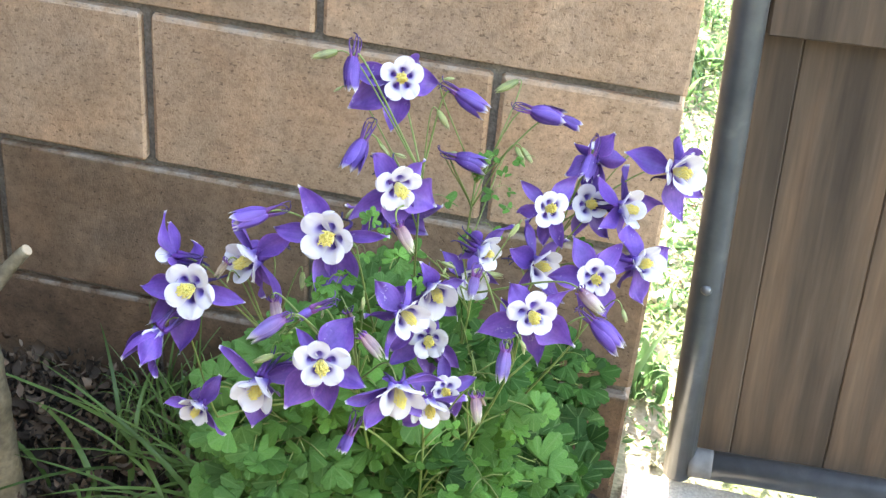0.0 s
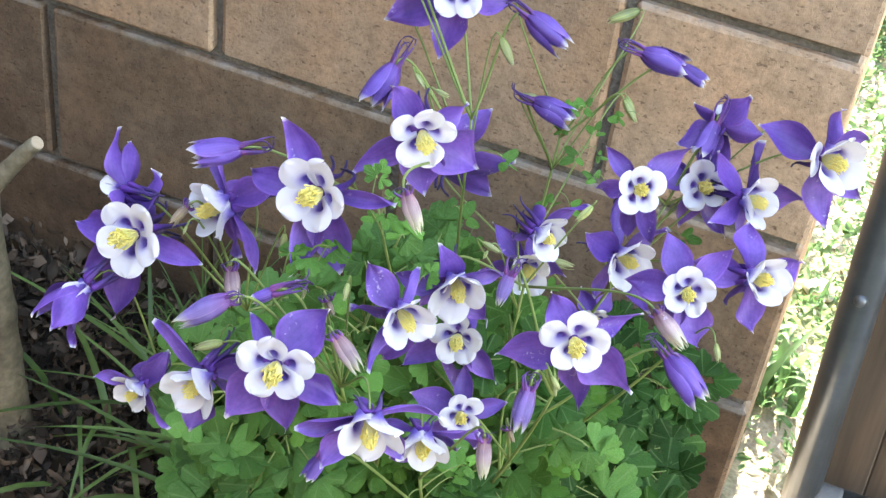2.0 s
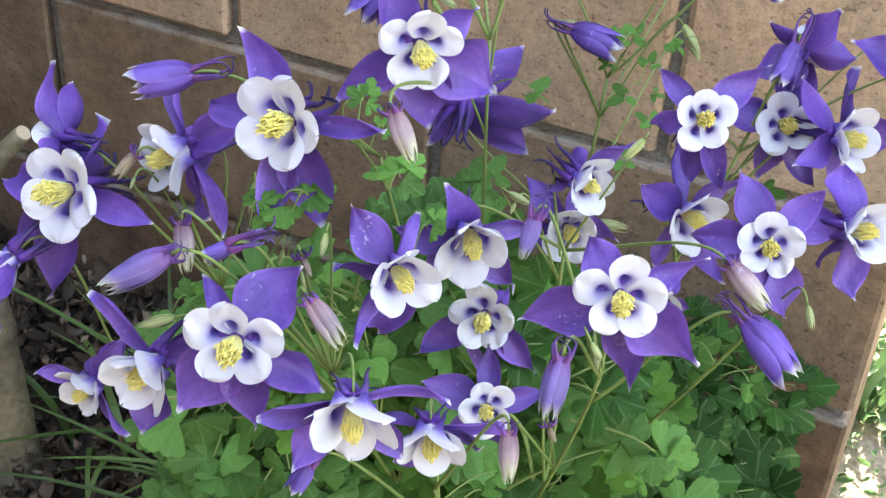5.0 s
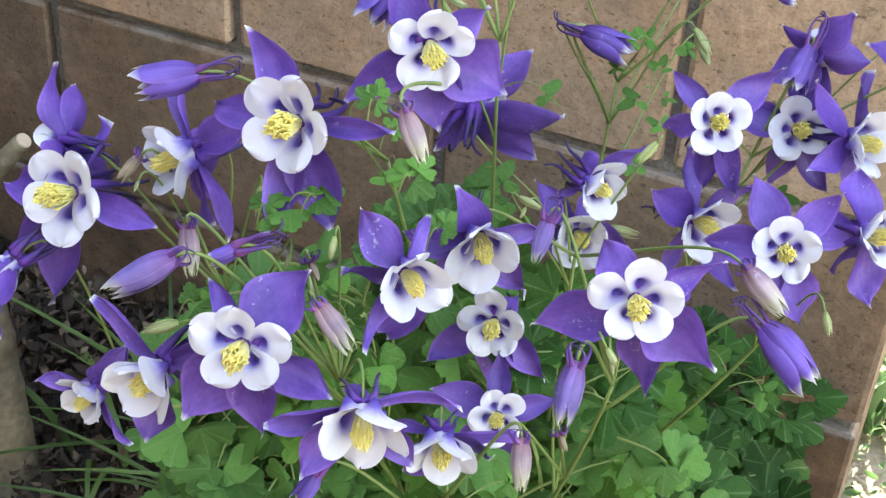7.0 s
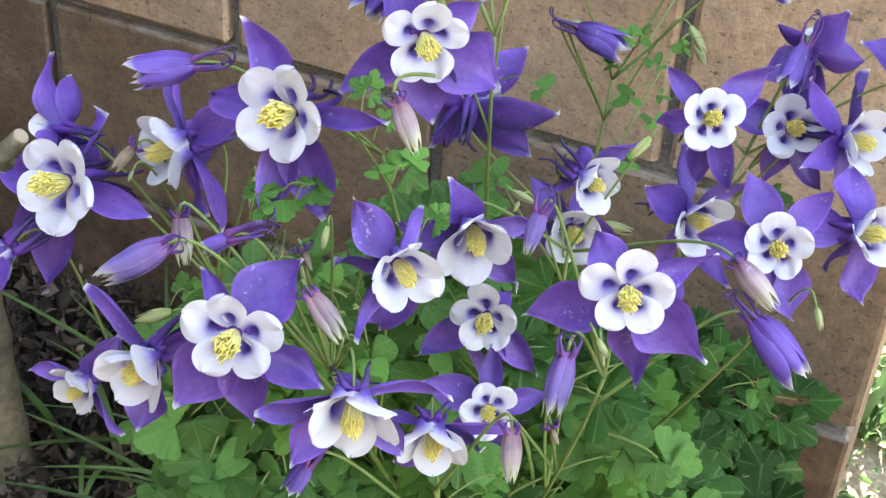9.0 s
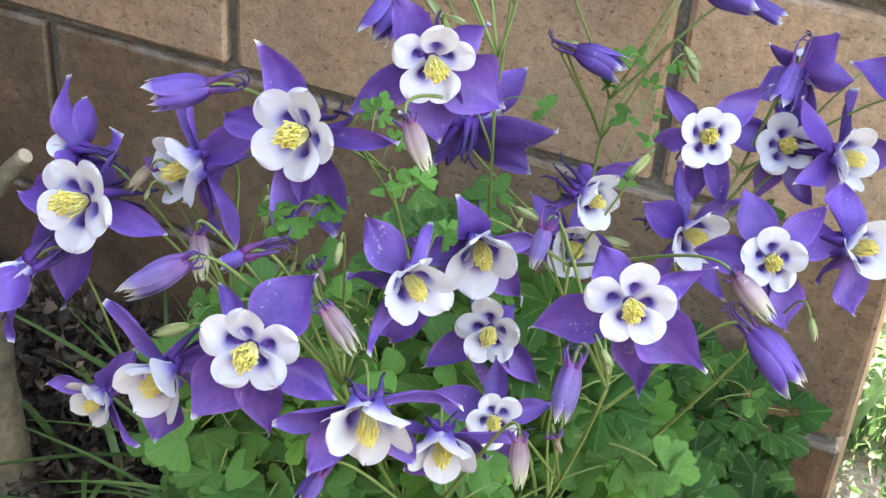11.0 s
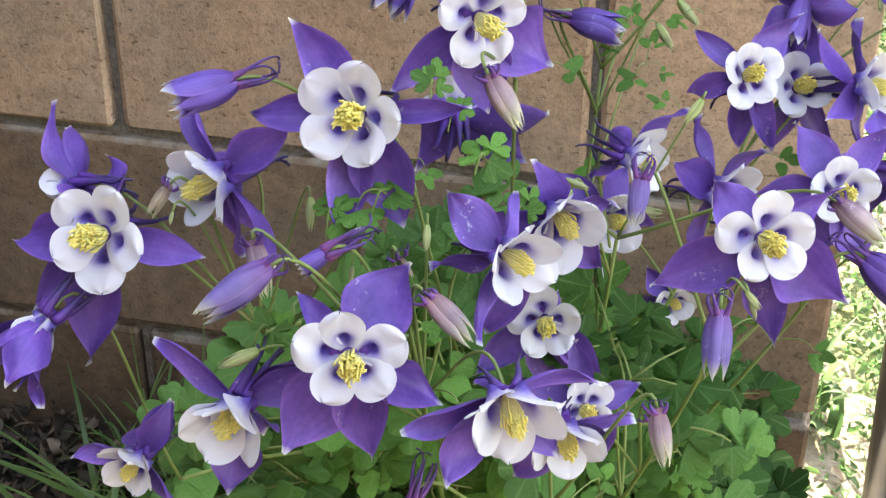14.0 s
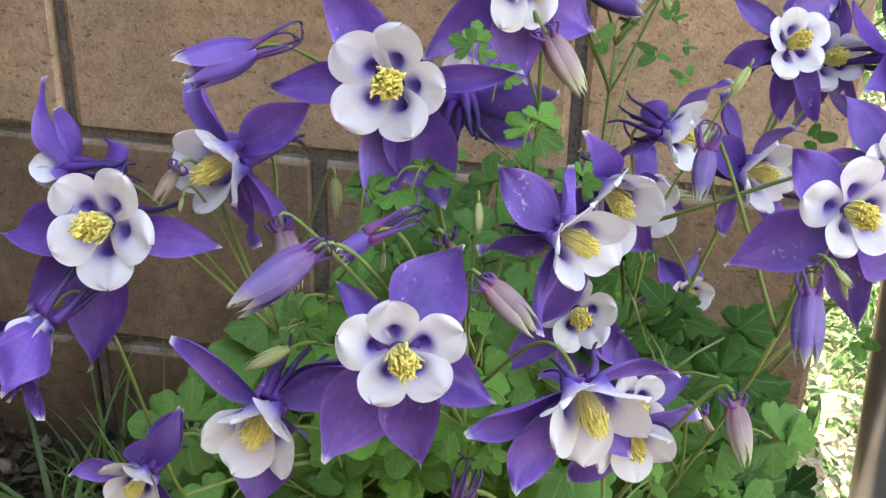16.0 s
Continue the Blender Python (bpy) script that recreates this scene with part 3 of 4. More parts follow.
def spur_mesh(name, seed, length=0.036, mat=None, hook=0.5):
    r = random.Random(seed)
    bend = r.uniform(-0.006, 0.008)
    side = r.uniform(-0.006, 0.006)
    a, d = Vector((0.0042, 0, 0.001)), Vector((0.0052 + bend * 0.3, side, -length))
    n = 12
    pts = [bezier(a, a + Vector((0.0035, 0, -length * 0.3)), d + Vector((bend, -side * 0.4, length * 0.35)), d, i / n) for i in range(n + 1)]
    # the end hooks inwards or outwards
    h = hook * r.choice((-1, 1, 1))
    for i in range(n + 1):
        q = max(0.0, (i / n - 0.6) / 0.4)
        pts[i] = pts[i] + Vector((h * 0.012 * q * q, 0, abs(h) * 0.007 * q * q * q))
    rad = [0.0022 * (1 - i / n) ** 1.4 + 0.00055 for i in range(n + 1)]
    rad[-2], rad[-1] = 0.0008, 0.0006
    v, f, u = tube(pts, rad, 7)
    return raw_mesh(name, v, f, mat or SPUR, smooth=True, uvs=u)


def stamen_mesh():
    r = random.Random(8)
    parts, heads = [], []
    n = 112
    for k in range(n):
        a, q = 2.39996 * k, math.sqrt((k + 0.5) / n)
        tip = Vector((math.cos(a) * q * 0.0043, math.sin(a) * q * 0.0043, 0.0200 - 0.0062 * q * q + r.uniform(-0.0042, 0.0026)))
        tip += Vector((r.gauss(0, 0.0007), r.gauss(0, 0.0007), 0))
        root = Vector((math.cos(a) * q * 0.0018, math.sin(a) * q * 0.0018, 0.001))
        mid = root * 0.45 + tip * 0.55 + Vector((math.cos(a), math.sin(a), 0)) * 0.0005 * q
        parts.append(tube([root, mid, tip], [0.00048, 0.00042, 0.00030], 4, False))
        d = (tip - mid).normalized()
        d = (d + Vector((r.gauss(0, 0.35), r.gauss(0, 0.35), 0))).normalized()
        heads.append(tube([tip - d * 0.0015, tip - d * 0.0008, tip + d * 0.0008, tip + d * 0.0015], [0.00022, 0.00045, 0.00042, 0.00018], 5))
    parts.append(tube([Vector((0, 0, 0)), Vector((0, 0, 0.006)), Vector((0, 0, 0.012)), Vector((0, 0, 0.0165))], [0.0018, 0.0026, 0.0026, 0.0010], 10))
    v1, f1, u1 = joined(parts)
    v2, f2, u2 = joined(heads)
    k = len(v1)
    me = raw_mesh("stamen_tuft", v1 + v2, f1 + [tuple(i + k for i in f) for f in f2], FILAMENT, ANTHER, smooth=True)
    me.polygons.foreach_set("material_index", [0] * len(f1) + [1] * len(f2))
    return me


def bud_mesh(name, mat, seed):
    """The inner body of a bud of unit length along z, drawn to a point."""
    sides, n = 20, 12
    verts, faces, uvs = [], [], []
    for j in range(n + 1):
        v = j / n
        rad = 0.155 * (math.sin(math.pi * min(1, v * 0.93 + 0.07)) ** 0.75) * (1.0 - 0.35 * v) + 0.004
        for i in range(sides):
            a = 2 * math.pi * i / sides
            verts.append(Vector((rad * math.cos(a), rad * math.sin(a), v * 0.93)))
            uvs.append((i / sides, v))
    for j in range(n):
        for i in range(sides):
            i2 = (i + 1) % sides
            faces.append((j * sides + i, j * sides + i2, (j + 1) * sides + i2, (j + 1) * sides + i))
    faces.append(tuple(range(sides - 1, -1, -1)))
    faces.append(tuple(n * sides + k for k in range(sides)))
    return raw_mesh(name, verts, faces, mat, smooth=True, uvs=uvs)


def wrap_mesh(name, mat, seed, flare):
    """One closed sepal of a bud of unit length: it wraps a fifth of the bud and more, its tip free."""
    r = random.Random(seed)
    nu, nv = 8, 14
    verts, faces, uvs = [], [], []
    lean, tipw = r.uniform(-0.03, 0.05) * flare, r.uniform(0.9, 1.0)
    for j in range(nv + 1):
        v = j / nv
        rad = 0.185 * (math.sin(math.pi * min(1, v * 0.90 + 0.09)) ** 0.7) * (1.0 - 0.30 * v) + 0.006
        half = radians(50) * (0.55 + 0.45 * min(1, v / 0.3))
        if v > 0.5:
            half *= max(0.02, 1 - ((v - 0.5) / 0.5) ** 2.2)
        push = flare * 0.10 * max(0, v - 0.55) ** 1.5 + lean * v * v
        for i in range(nu + 1):
            u = i / nu
            s = 2 * u - 1
            a = s * half
            rr = rad * (1 + 0.10 * (1 - abs(s)) - 0.05 * s * s) + push + 0.012 * math.exp(-((s / 0.15) ** 2)) * (1 - v)
            verts.append(Vector((rr * math.cos(a), rr * math.sin(a), v * tipw * (1 + 0.02 * s))))
            uvs.append((u, v))
    for j in range(nv):
        for i in range(nu):
            a = j * (nu + 1) + i
            faces.append((a, a + 1, a + nu + 2, a + nu + 1))
    return raw_mesh(name, verts, faces, mat, smooth=True, uvs=uvs)


def leaflet_mesh(name, seed, mat, lobes=3, slim=0.95):
    """A fan-shaped leaflet cut into lobes with blunt, notched teeth; its stalk end at the origin, pointing along x."""
    r = random.Random(seed)
    na, nr = 72, 4
    verts, faces, uvs = [Vector((0, 0, 0))], [], [(0.5, 0)]
    span = radians(r.uniform(92, 112))
    step = radians(r.uniform(56, 66))
    middles = [step * (k - (lobes - 1) / 2) + radians(r.uniform(-5, 5)) for k in range(lobes)]
    reach = [r.uniform(0.76, 0.92) for _ in range(lobes)]
    reach[lobes // 2] = 1.0
    width = [radians(r.uniform(33, 39)) if lobes > 1 else span for _ in range(lobes)]
    cut = r.uniform(0.45, 0.75) if lobes > 1 else 0.25
    count = [r.choice((2, 3)) for _ in range(lobes)]
    count[lobes // 2] = 3
    deep = [r.uniform(0.06, 0.14) for _ in range(lobes)]
    fold, cup = r.uniform(0.03, 0.10), r.uniform(-0.10, 0.16)
    for k in range(1, nr + 1):
        q = k / nr
        for i in range(na + 1):
            s = 2 * i / na - 1
            a = s * span
            edge, near = -9.0, 9.0
            for c, L, w, teeth, notch in zip(middles, reach, width, count, deep):
                d = (a - c) / w
                e = L * (1 - cut * min(1.3, abs(d)) ** 3.0)
                if lobes > 1:
                    e -= notch * (1 - abs(math.sin((d + 1) * math.pi / 2 * teeth)) ** 0.55) * (abs(d) < 0.97)
                if e > edge:
                    edge, near = e, abs(d)
            edge = max(0.2, edge)
            edge *= 1 - 0.62 * max(0, abs(s) - 0.84) / 0.16
            d = q * edge
            z = cup * q * q * (1 - 0.6 * abs(s)) - 0.10 * q * q * s * s + fold * q * (0.5 - min(1.0, near)) + 0.035 * math.sin(8 * s + 3 * q + seed) * q**2
            verts.append(Vector((d * math.cos(a), d * math.sin(a) * slim, z)))
            uvs.append((0.5 + s * 0.5, q))
    for i in range(na):
        faces.append((0, 1 + i, 2 + i))
    for k in range(nr - 1):
        for i in range(na):
            a = 1 + k * (na + 1) + i
            faces.append((a, a + na + 1, a + na + 2, a + 1))
    return raw_mesh(name, verts, faces, mat, smooth=True, uvs=uvs)


PLANT = empty("columbine_plant", (0.40, -0.33, 0.0), "bushy columbine in full bloom, violet and white flowers over green leaves", "plant")
TO_PLANT = Matrix.Translation((-0.40, 0.33, 0.0))
CROWN = Vector((0.40, -0.33, 0.015))
r0 = random.Random(21)
PETALS = {"open": [petal_mesh("petal", 64, 1), petal_mesh("petal", 60, 2), petal_mesh("petal", 56, 3)], "bell": [petal_mesh("petal", 42, 4), petal_mesh("petal", 37, 5), petal_mesh("petal", 33, 6)], "shut": [petal_mesh("petal", 18, 7)]}
SEPALS = [sepal_mesh("sepal", s) for s in range(20)]
SPURS = [spur_mesh("spur", s) for s in range(8)]
STAMENS = stamen_mesh()
BUD_SKIN = {"violet": BUDSKIN, "pale": PALE, "pink": PINK, "green": GREENBUD, "dry": DRYBUD}
BUDS = {k: [bud_mesh("bud", m, 1)] for k, m in BUD_SKIN.items()}
WRAPS = {k: [wrap_mesh("sepal", m, n, {"violet": 2.2, "pale": 0.8, "pink": 0.45, "green": 0.35, "dry": 1.6}[k]) for n in range(4)] for k, m in BUD_SKIN.items()}
BUD_LABEL = {"violet": "closed violet flower bud", "pale": "pale lilac flower bud with cream tips", "pink": "pink-flushed cream flower bud", "green": "small green bud", "dry": "spent brown flower bud"}
SPUR_OF = {k: [spur_mesh("spur", 20 + s, mat=BUDSPUR, hook=0.8) for s in range(6)] for k in ("violet", "pale", "pink", "dry")}

# main stems: from the crown of the plant to where the flower stalks fork
STEM_TOPS = ((0.321, -0.533, 0.573), (0.283, -0.553, 0.497), (0.403, -0.573, 0.583), (0.460, -0.582, 0.545), (0.516, -0.536, 0.599), (0.565, -0.415, 0.565), (0.413, -0.434, 0.689), (0.440, -0.315, 0.615), (0.523, -0.331, 0.601), (0.370, -0.460, 0.624), (0.466, -0.445, 0.590))
STEMS = []
for nth, top in enumerate(STEM_TOPS):
    top = Vector(top)
    steep = 1.6 if nth < 2 else 1.0
    foot = CROWN + Vector((r0.uniform(-0.03, 0.03), r0.uniform(-0.03, 0.03), 0))
    out = (top - foot) * Vector((1, 1, 0))
    pts = [bezier(foot, foot + out * 0.15 / steep + Vector((0, 0, top.z * 0.45 * steep)), top - out * 0.22 * steep**2 - Vector((0, 0, top.z * 0.22 / steep**2)), top, i / 16) for i in range(17)]
    STEMS.append(pts)
    v, f, u = tube([TO_PLANT @ p for p in pts], [0.0017 - 0.0008 * i / 16 for i in range(17)], 8)
    part("stem", raw_mesh("stem", v, f, STEM, smooth=True), PLANT)


def stalk(start, back, thick=0.0007, most=0.035):
    """A thin stalk that leaves a flower backwards and arches down to the nearest stem."""
    best = None
    for pts in STEMS:
        for p in pts[6:]:
            drop = start.z - p.z
            if drop < 0.035:
                continue
            cost = (start - p).length + (0.12 if drop < 0.06 else 0) + 1.2 * max(0.0, start.y + 0.012 - p.y)
            if best is None or cost < best[0]:
                best = (cost, p)
    end = best[1]
    a = start
    reach = min(most, 0.45 * (a - end).length)
    pts = [bezier(a, a + back * reach * 0.9 + Vector((0, 0, 0.004)), end + (a - end) * 0.4 + Vector((0, 0, reach * 0.15)), end, i / 14) for i in range(15)]
    v, f, u = tube([TO_PLANT @ p for p in pts], [thick * (0.85 + 0.4 * i / 14) for i in range(15)], 6)
    part("stalk", raw_mesh("stalk", v, f, STEM, smooth=True), PLANT)


def facing(place, way, turn):
    """A pose whose z axis is way and whose x axis is turned by so many degrees from upright."""
    z = Vector(way).normalized()
    x = (Vector((0, 0, 1)) - z * z.z).normalized()
    y = z.cross(x)
    m = Matrix((x, y, z)).transposed().to_4x4()
    return Matrix.Translation(place) @ m @ Matrix.Rotation(radians(turn), 4, "Z")


BLOOMS = []


def flower(place, way, turn, size, kind, sepals=(), spur=1.0):
    """sepals: turn and backward tilt in degrees, length and width of those that do not follow the rule of five."""
    m = TO_PLANT @ facing(place, way, turn) @ Matrix.Scale(size, 4)
    bm = bmesh.new()
    bmesh.ops.create_uvsphere(bm, u_segments=10, v_segments=6, radius=0.0034)
    f = part("flower", mesh_of("flower_base", bm, SEPAL, smooth=True), PLANT, m, "violet and white columbine flower with yellow stamens")
    blades = PETALS[kind]
    BLOOMS.append(Vector(place))
    for k in range(5):
        a = 72 * k
        lift = r0.uniform(2, 18) + (14 if kind == "bell" else 0)
        swing, long_ = a + r0.uniform(-9, 9), r0.uniform(0.9, 1.08)
        wide = r0.uniform(0.8, 1.0)
        if k < len(sepals):
            swing, lift, long_, wide = (*sepals[k], 1.0)[:4]
            if kind == "open" and way[1] < 0:
                lift = max(lift, 9)
        elif sepals:
            free = max(range(0, 360, 12), key=lambda q: min(abs((q - s[0] + 180) % 360 - 180) for s in sepals))
            swing, lift = free, lift + 12
        part("sepal", r0.choice(SEPALS), f, Matrix.Rotation(radians(swing), 4, "Z") @ Matrix.Rotation(radians(lift), 4, "Y") @ Matrix.Diagonal((long_, long_ * wide, long_, 1)))
        turned = Matrix.Rotation(radians(a + 36 + r0.uniform(-6, 6)), 4, "Z")
        part("petal", r0.choice(blades), f, turned @ Matrix.Rotation(radians(r0.uniform(-9, 10)), 4, "Y") @ Matrix.Rotation(radians(r0.uniform(-10, 10)), 4, "X") @ Matrix.Scale(r0.uniform(0.92, 1.06) * {"open": 0.92, "bell": 1.18, "shut": 0.85}[kind], 4))
        part("spur", r0.choice(SPURS), f, turned @ Matrix.Rotation(radians(r0.uniform(-8, 14)), 4, "Y") @ Matrix.Rotation(radians(r0.uniform(-20, 20)), 4, "Z") @ Matrix.Diagonal((1, 1, spur * r0.uniform(0.85, 1.05), 1)))
    part("stamen_tuft", STAMENS, f, Matrix.Rotation(r0.uniform(0, 6), 4, "Z"), "tuft of bright yellow stamens")
    way = Vector(way).normalized()
    stalk(Vector(place) - way * 0.002, -way)


def bud(base, tip, kind):
    a, b = Vector(base), Vector(tip)
    d = b - a
    n = max(d.length, 0.005)
    wide = {"violet": 1.28, "pale": 1.02, "pink": 0.98, "green": 0.85, "dry": 0.9}[kind]
    m = TO_PLANT @ facing(a, d, r0.uniform(0, 72)) @ Matrix.Diagonal((n * wide, n * wide, n, 1))
    ob = part("bud", r0.choice(BUDS[kind]), PLANT, m, BUD_LABEL[kind])
    for k in range(5):
        part("sepal", r0.choice(WRAPS[kind]), ob, Matrix.Rotation(radians(72 * k + r0.uniform(-6, 6)), 4, "Z") @ Matrix.Rotation(radians(r0.uniform(-1, 4)), 4, "Y"))
    if kind in SPUR_OF:
        for k in range(5):
            back = Matrix.Rotation(radians(72 * k + r0.uniform(-8, 8)), 4, "Z") @ Matrix.Rotation(radians(r0.uniform(-3, 5)), 4, "Y") @ Matrix.Scale(1.0 / n, 4) @ Matrix.Diagonal((0.5, 0.5, {"violet": 0.62, "pale": 0.3, "pink": 0.16, "dry": 0.12}[kind] * r0.uniform(0.85, 1.15), 1))
            part("spur", r0.choice(SPUR_OF[kind]), ob, Matrix.Diagonal((1 / wide, 1 / wide, 1, 1)) @ Matrix.Translation((0, 0, 0.10)) @ back)
    stalk(a, -d.normalized(), 0.0006 if kind == "green" else 0.0008, 0.018)


SHADE_LEAFLETS = [leaflet_mesh("leaflet", s, SHADE_LEAF) for s in range(6)]
LIT_LEAFLETS = [leaflet_mesh("leaflet", s + 30, LIT_LEAF) for s in range(6)]
SLIMS = [leaflet_mesh("leaflet", s + 20, YOUNG, 1, 0.42) for s in range(3)]
OVALS = [leaflet_mesh("leaflet", s + 60, YOUNG, 1, 0.62) for s in range(4)]
YOUNGS = [leaflet_mesh("leaflet", s + 40, YOUNG) for s in range(5)]


def leaf(foot, place, way, up, size, meshes, curve=0.3, groups=1):
    """A leaf of three leaflets, or of three times three, on a stalk from foot to place; way: where it points, up: its upper side."""
    foot, place = Vector(foot), Vector(place)
    z = Vector(up).normalized()
    x = Vector(way)
    x = (x - z * x.dot(z)).normalized()
    y = z.cross(x)
    span = place - foot
    pts = [bezier(foot, foot + Vector((0, 0, span.length * curve)), place - x * span.length * 0.25 + Vector((0, 0, 0.01)), place, i / 9) for i in range(10)]
    v, f, u = tube([TO_PLANT @ p for p in pts], [size * (0.052 - 0.022 * i / 9) for i in range(10)], 5)
    blades = []
    turn = Matrix((x, y, z)).transposed().to_4x4()
    arms = ((0, 1.0), (68, 0.72), (-68, 0.72)) if groups == 3 else ((0, 0.0),)
    sub = []
    for ang, reach in arms:
        a = radians(ang + r0.uniform(-12, 12))
        o = Vector((math.cos(a), math.sin(a), r0.uniform(-0.12, 0.12))) * size * 1.55 * reach
        if reach:
            sub.append(tube([TO_PLANT @ (place + turn.to_3x3() @ (o * t) + Vector((0, 0, 0.002 * math.sin(3.14 * t)))) for t in (0, 0.5, 1)], [0.0007, 0.0006, 0.0005], 5))
        for ang2, reach2 in ((0, 0.42), (74, 0.16), (-74, 0.16)):
            b = a + radians(ang2 + r0.uniform(-14, 14))
            o2 = o + Vector((math.cos(b), math.sin(b), r0.uniform(-0.05, 0.08))) * size * reach2
            tilt = Euler((r0.gauss(0, 0.28), r0.gauss(0.12, 0.28), b)).to_matrix().to_4x4()
            blades.append(TO_PLANT @ Matrix.Translation(place) @ turn @ Matrix.Translation(o2) @ tilt @ Matrix.Scale(size * r0.uniform(0.72, 1.08), 4))
    v, f, u = joined([(v, f, u)] + sub)
    ob = part("leaf", raw_mesh("leaf_stalk", v, f, STEM, smooth=True), PLANT)
    for m in blades:
        part("leaflet", r0.choice(meshes), ob, m)


def bare(x, y):
    """The bed beside the wall, towards the young tree, where no columbine leaf grows."""
    return (y > -0.46 and x < 0.49 - 0.344 * (y + 1.0)) or x < 0.65 - 0.72 * (y + 1.0)


def crowds(x, y, z):
    """Too near the open face of a flower: the blooms push the leaves aside."""
    return any((Vector((x, y, z)) - f - Vector((0.26, -0.73, 0.62)) * d).length < 0.04 for f in BLOOMS for d in (0.0, 0.03, 0.06, 0.10))


def foliage():
    # mound of leaves round the crown, younger and paler towards its top
    n = 145
    for k in range(n):
        a, q = 2.39996 * k + r0.uniform(-0.2, 0.2), math.sqrt((k + 0.5) / n)
        x = CROWN.x - 0.022 + math.cos(a) * q * 0.225 + r0.uniform(-0.015, 0.015)
        y = min(-0.05, CROWN.y - 0.03 + math.sin(a) * q * 0.20 + r0.uniform(-0.015, 0.015))
        top = 0.41 * (1 - 0.45 * q**2.2) * (1 - 0.12 * math.cos(a - 2.6) * q)
        z = top * (1 - 0.6 * r0.random() ** 1.7)
        if x > 0.545 or bare(x, y) or crowds(x, y, z):
            continue
        out = Vector((math.cos(a), math.sin(a), 0.1))
        up = Vector((math.cos(a) * 0.4 * q + r0.gauss(0, 0.3), math.sin(a) * 0.4 * q - 0.45 + r0.gauss(0, 0.3), 1.0))
        young = z > 0.33 and r0.random() < 0.35
        # shade by colour: dark leaflets low and to the right, lit ones elsewhere
        tone = LIT_LEAFLETS if z + 1.3 * (0.40 - x) > r0.uniform(0.18, 0.34) else SHADE_LEAFLETS
        foot = CROWN + Vector((r0.uniform(-0.03, 0.03), r0.uniform(-0.03, 0.03), 0))
        leaf(foot, (x, y, z), out, up, r0.uniform(0.017, 0.022) if young else r0.uniform(0.025, 0.035) if tone is LIT_LEAFLETS else r0.uniform(0.023, 0.031), YOUNGS if young else tone, 0.3, 3)
    # leaves between the crown and the wall, their shade painted as dark green
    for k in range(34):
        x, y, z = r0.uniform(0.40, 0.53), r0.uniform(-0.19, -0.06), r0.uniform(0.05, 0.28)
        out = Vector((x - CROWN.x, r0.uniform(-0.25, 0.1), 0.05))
        leaf(CROWN + Vector((0.03, 0.02, 0)), (x, y, z), out, (r0.gauss(0.2, 0.3), -0.5 + r0.gauss(0, 0.3), 1), r0.uniform(0.021, 0.028), SHADE_LEAFLETS, 0.3, 3)
    # canopy of leaves below and between the flowers
    placed = 0
    while placed < 88:
        x, y, z = r0.uniform(0.275, 0.50), r0.uniform(-0.50, -0.31), r0.uniform(0.36, 0.56)
        if z + 0.75 * (y + 0.45) > (0.575 if x < 0.42 else 0.535) - max(0.0, 0.36 - x) * 1.1 or crowds(x, y, z):
            continue
        placed += 1
        near = min((p for pts in STEMS for p in pts[3:12] if p.z < z - 0.02), key=lambda p: (p - Vector((x, y, z - 0.05))).length)
        out = Vector((x - near.x, y - near.y - 0.02, 0.1))
        # leaves on the right get the dark green with shade in it again
        tone = SHADE_LEAFLETS if x > r0.uniform(0.42, 0.56) else r0.choice((YOUNGS, OVALS)) if r0.random() < 0.5 else LIT_LEAFLETS
        leaf(near, (x, y, z), out, (r0.gauss(0, 0.35), -0.55 + r0.gauss(0, 0.3), 1), r0.uniform(0.018, 0.026), tone, 0.2, 3 if placed % 2 else 1)
    for k in range(26):
        x, y, z = r0.uniform(0.295, 0.36), r0.uniform(-0.53, -0.43), r0.uniform(0.30, 0.46)
        out = Vector((x - 0.36, y + 0.38, 0.1))
        foot = CROWN + Vector((r0.uniform(-0.03, 0.0), r0.uniform(-0.03, 0.0), 0))
        leaf(foot, (x, y, z), out, (r0.gauss(-0.1, 0.3), -0.5 + r0.gauss(0, 0.3), 1), r0.uniform(0.021, 0.028), LIT_LEAFLETS, 0.35, 3)
    # fresh leaves where the near stems fork
    for x, y, z in ((0.373, -0.535, 0.582), (0.39, -0.545, 0.575), (0.378, -0.55, 0.564), (0.394, -0.53, 0.586), (0.39, -0.55, 0.555), (0.364, -0.54, 0.568)):
        near = min((p for pts in STEMS for p in pts[3:13] if p.z < z - 0.015), key=lambda p: (p - Vector((x, y, z - 0.04))).length)
        leaf(near, (x, y, z), (x - near.x + r0.uniform(-0.03, 0.03), -0.03, 0.02), (r0.gauss(0, 0.25), -0.6 + r0.gauss(0, 0.2), 1), r0.uniform(0.014, 0.019), r0.choice((YOUNGS, OVALS, LIT_LEAFLETS)), 0.2, 3)
    # young leaves among the flowers
    for k in range(165):
        pts = STEMS[k % len(STEMS)]
        p = pts[r0.randrange(5, 11)]
        a = r0.uniform(0, 6.283)
        o = Vector((math.cos(a), math.sin(a), 0.25)) * r0.uniform(0.02, 0.06)
        if p.x + o.x > 0.545 or p.x + o.x < 0.30 or crowds(*(p + o)):
            continue
        leaf(p, p + o, o, (r0.gauss(0, 0.3), -0.6 + r0.gauss(0, 0.3), 1), r0.uniform(0.014, 0.022), OVALS if k % 5 < 2 else YOUNGS, 0.15, 3 if k % 3 == 0 else 1)
    # small leaves up the stems
    for pts in STEMS[2:]:
        for _ in range(4):
            p = pts[r0.randrange(8, 17)]
            a = r0.uniform(0, 6.283)
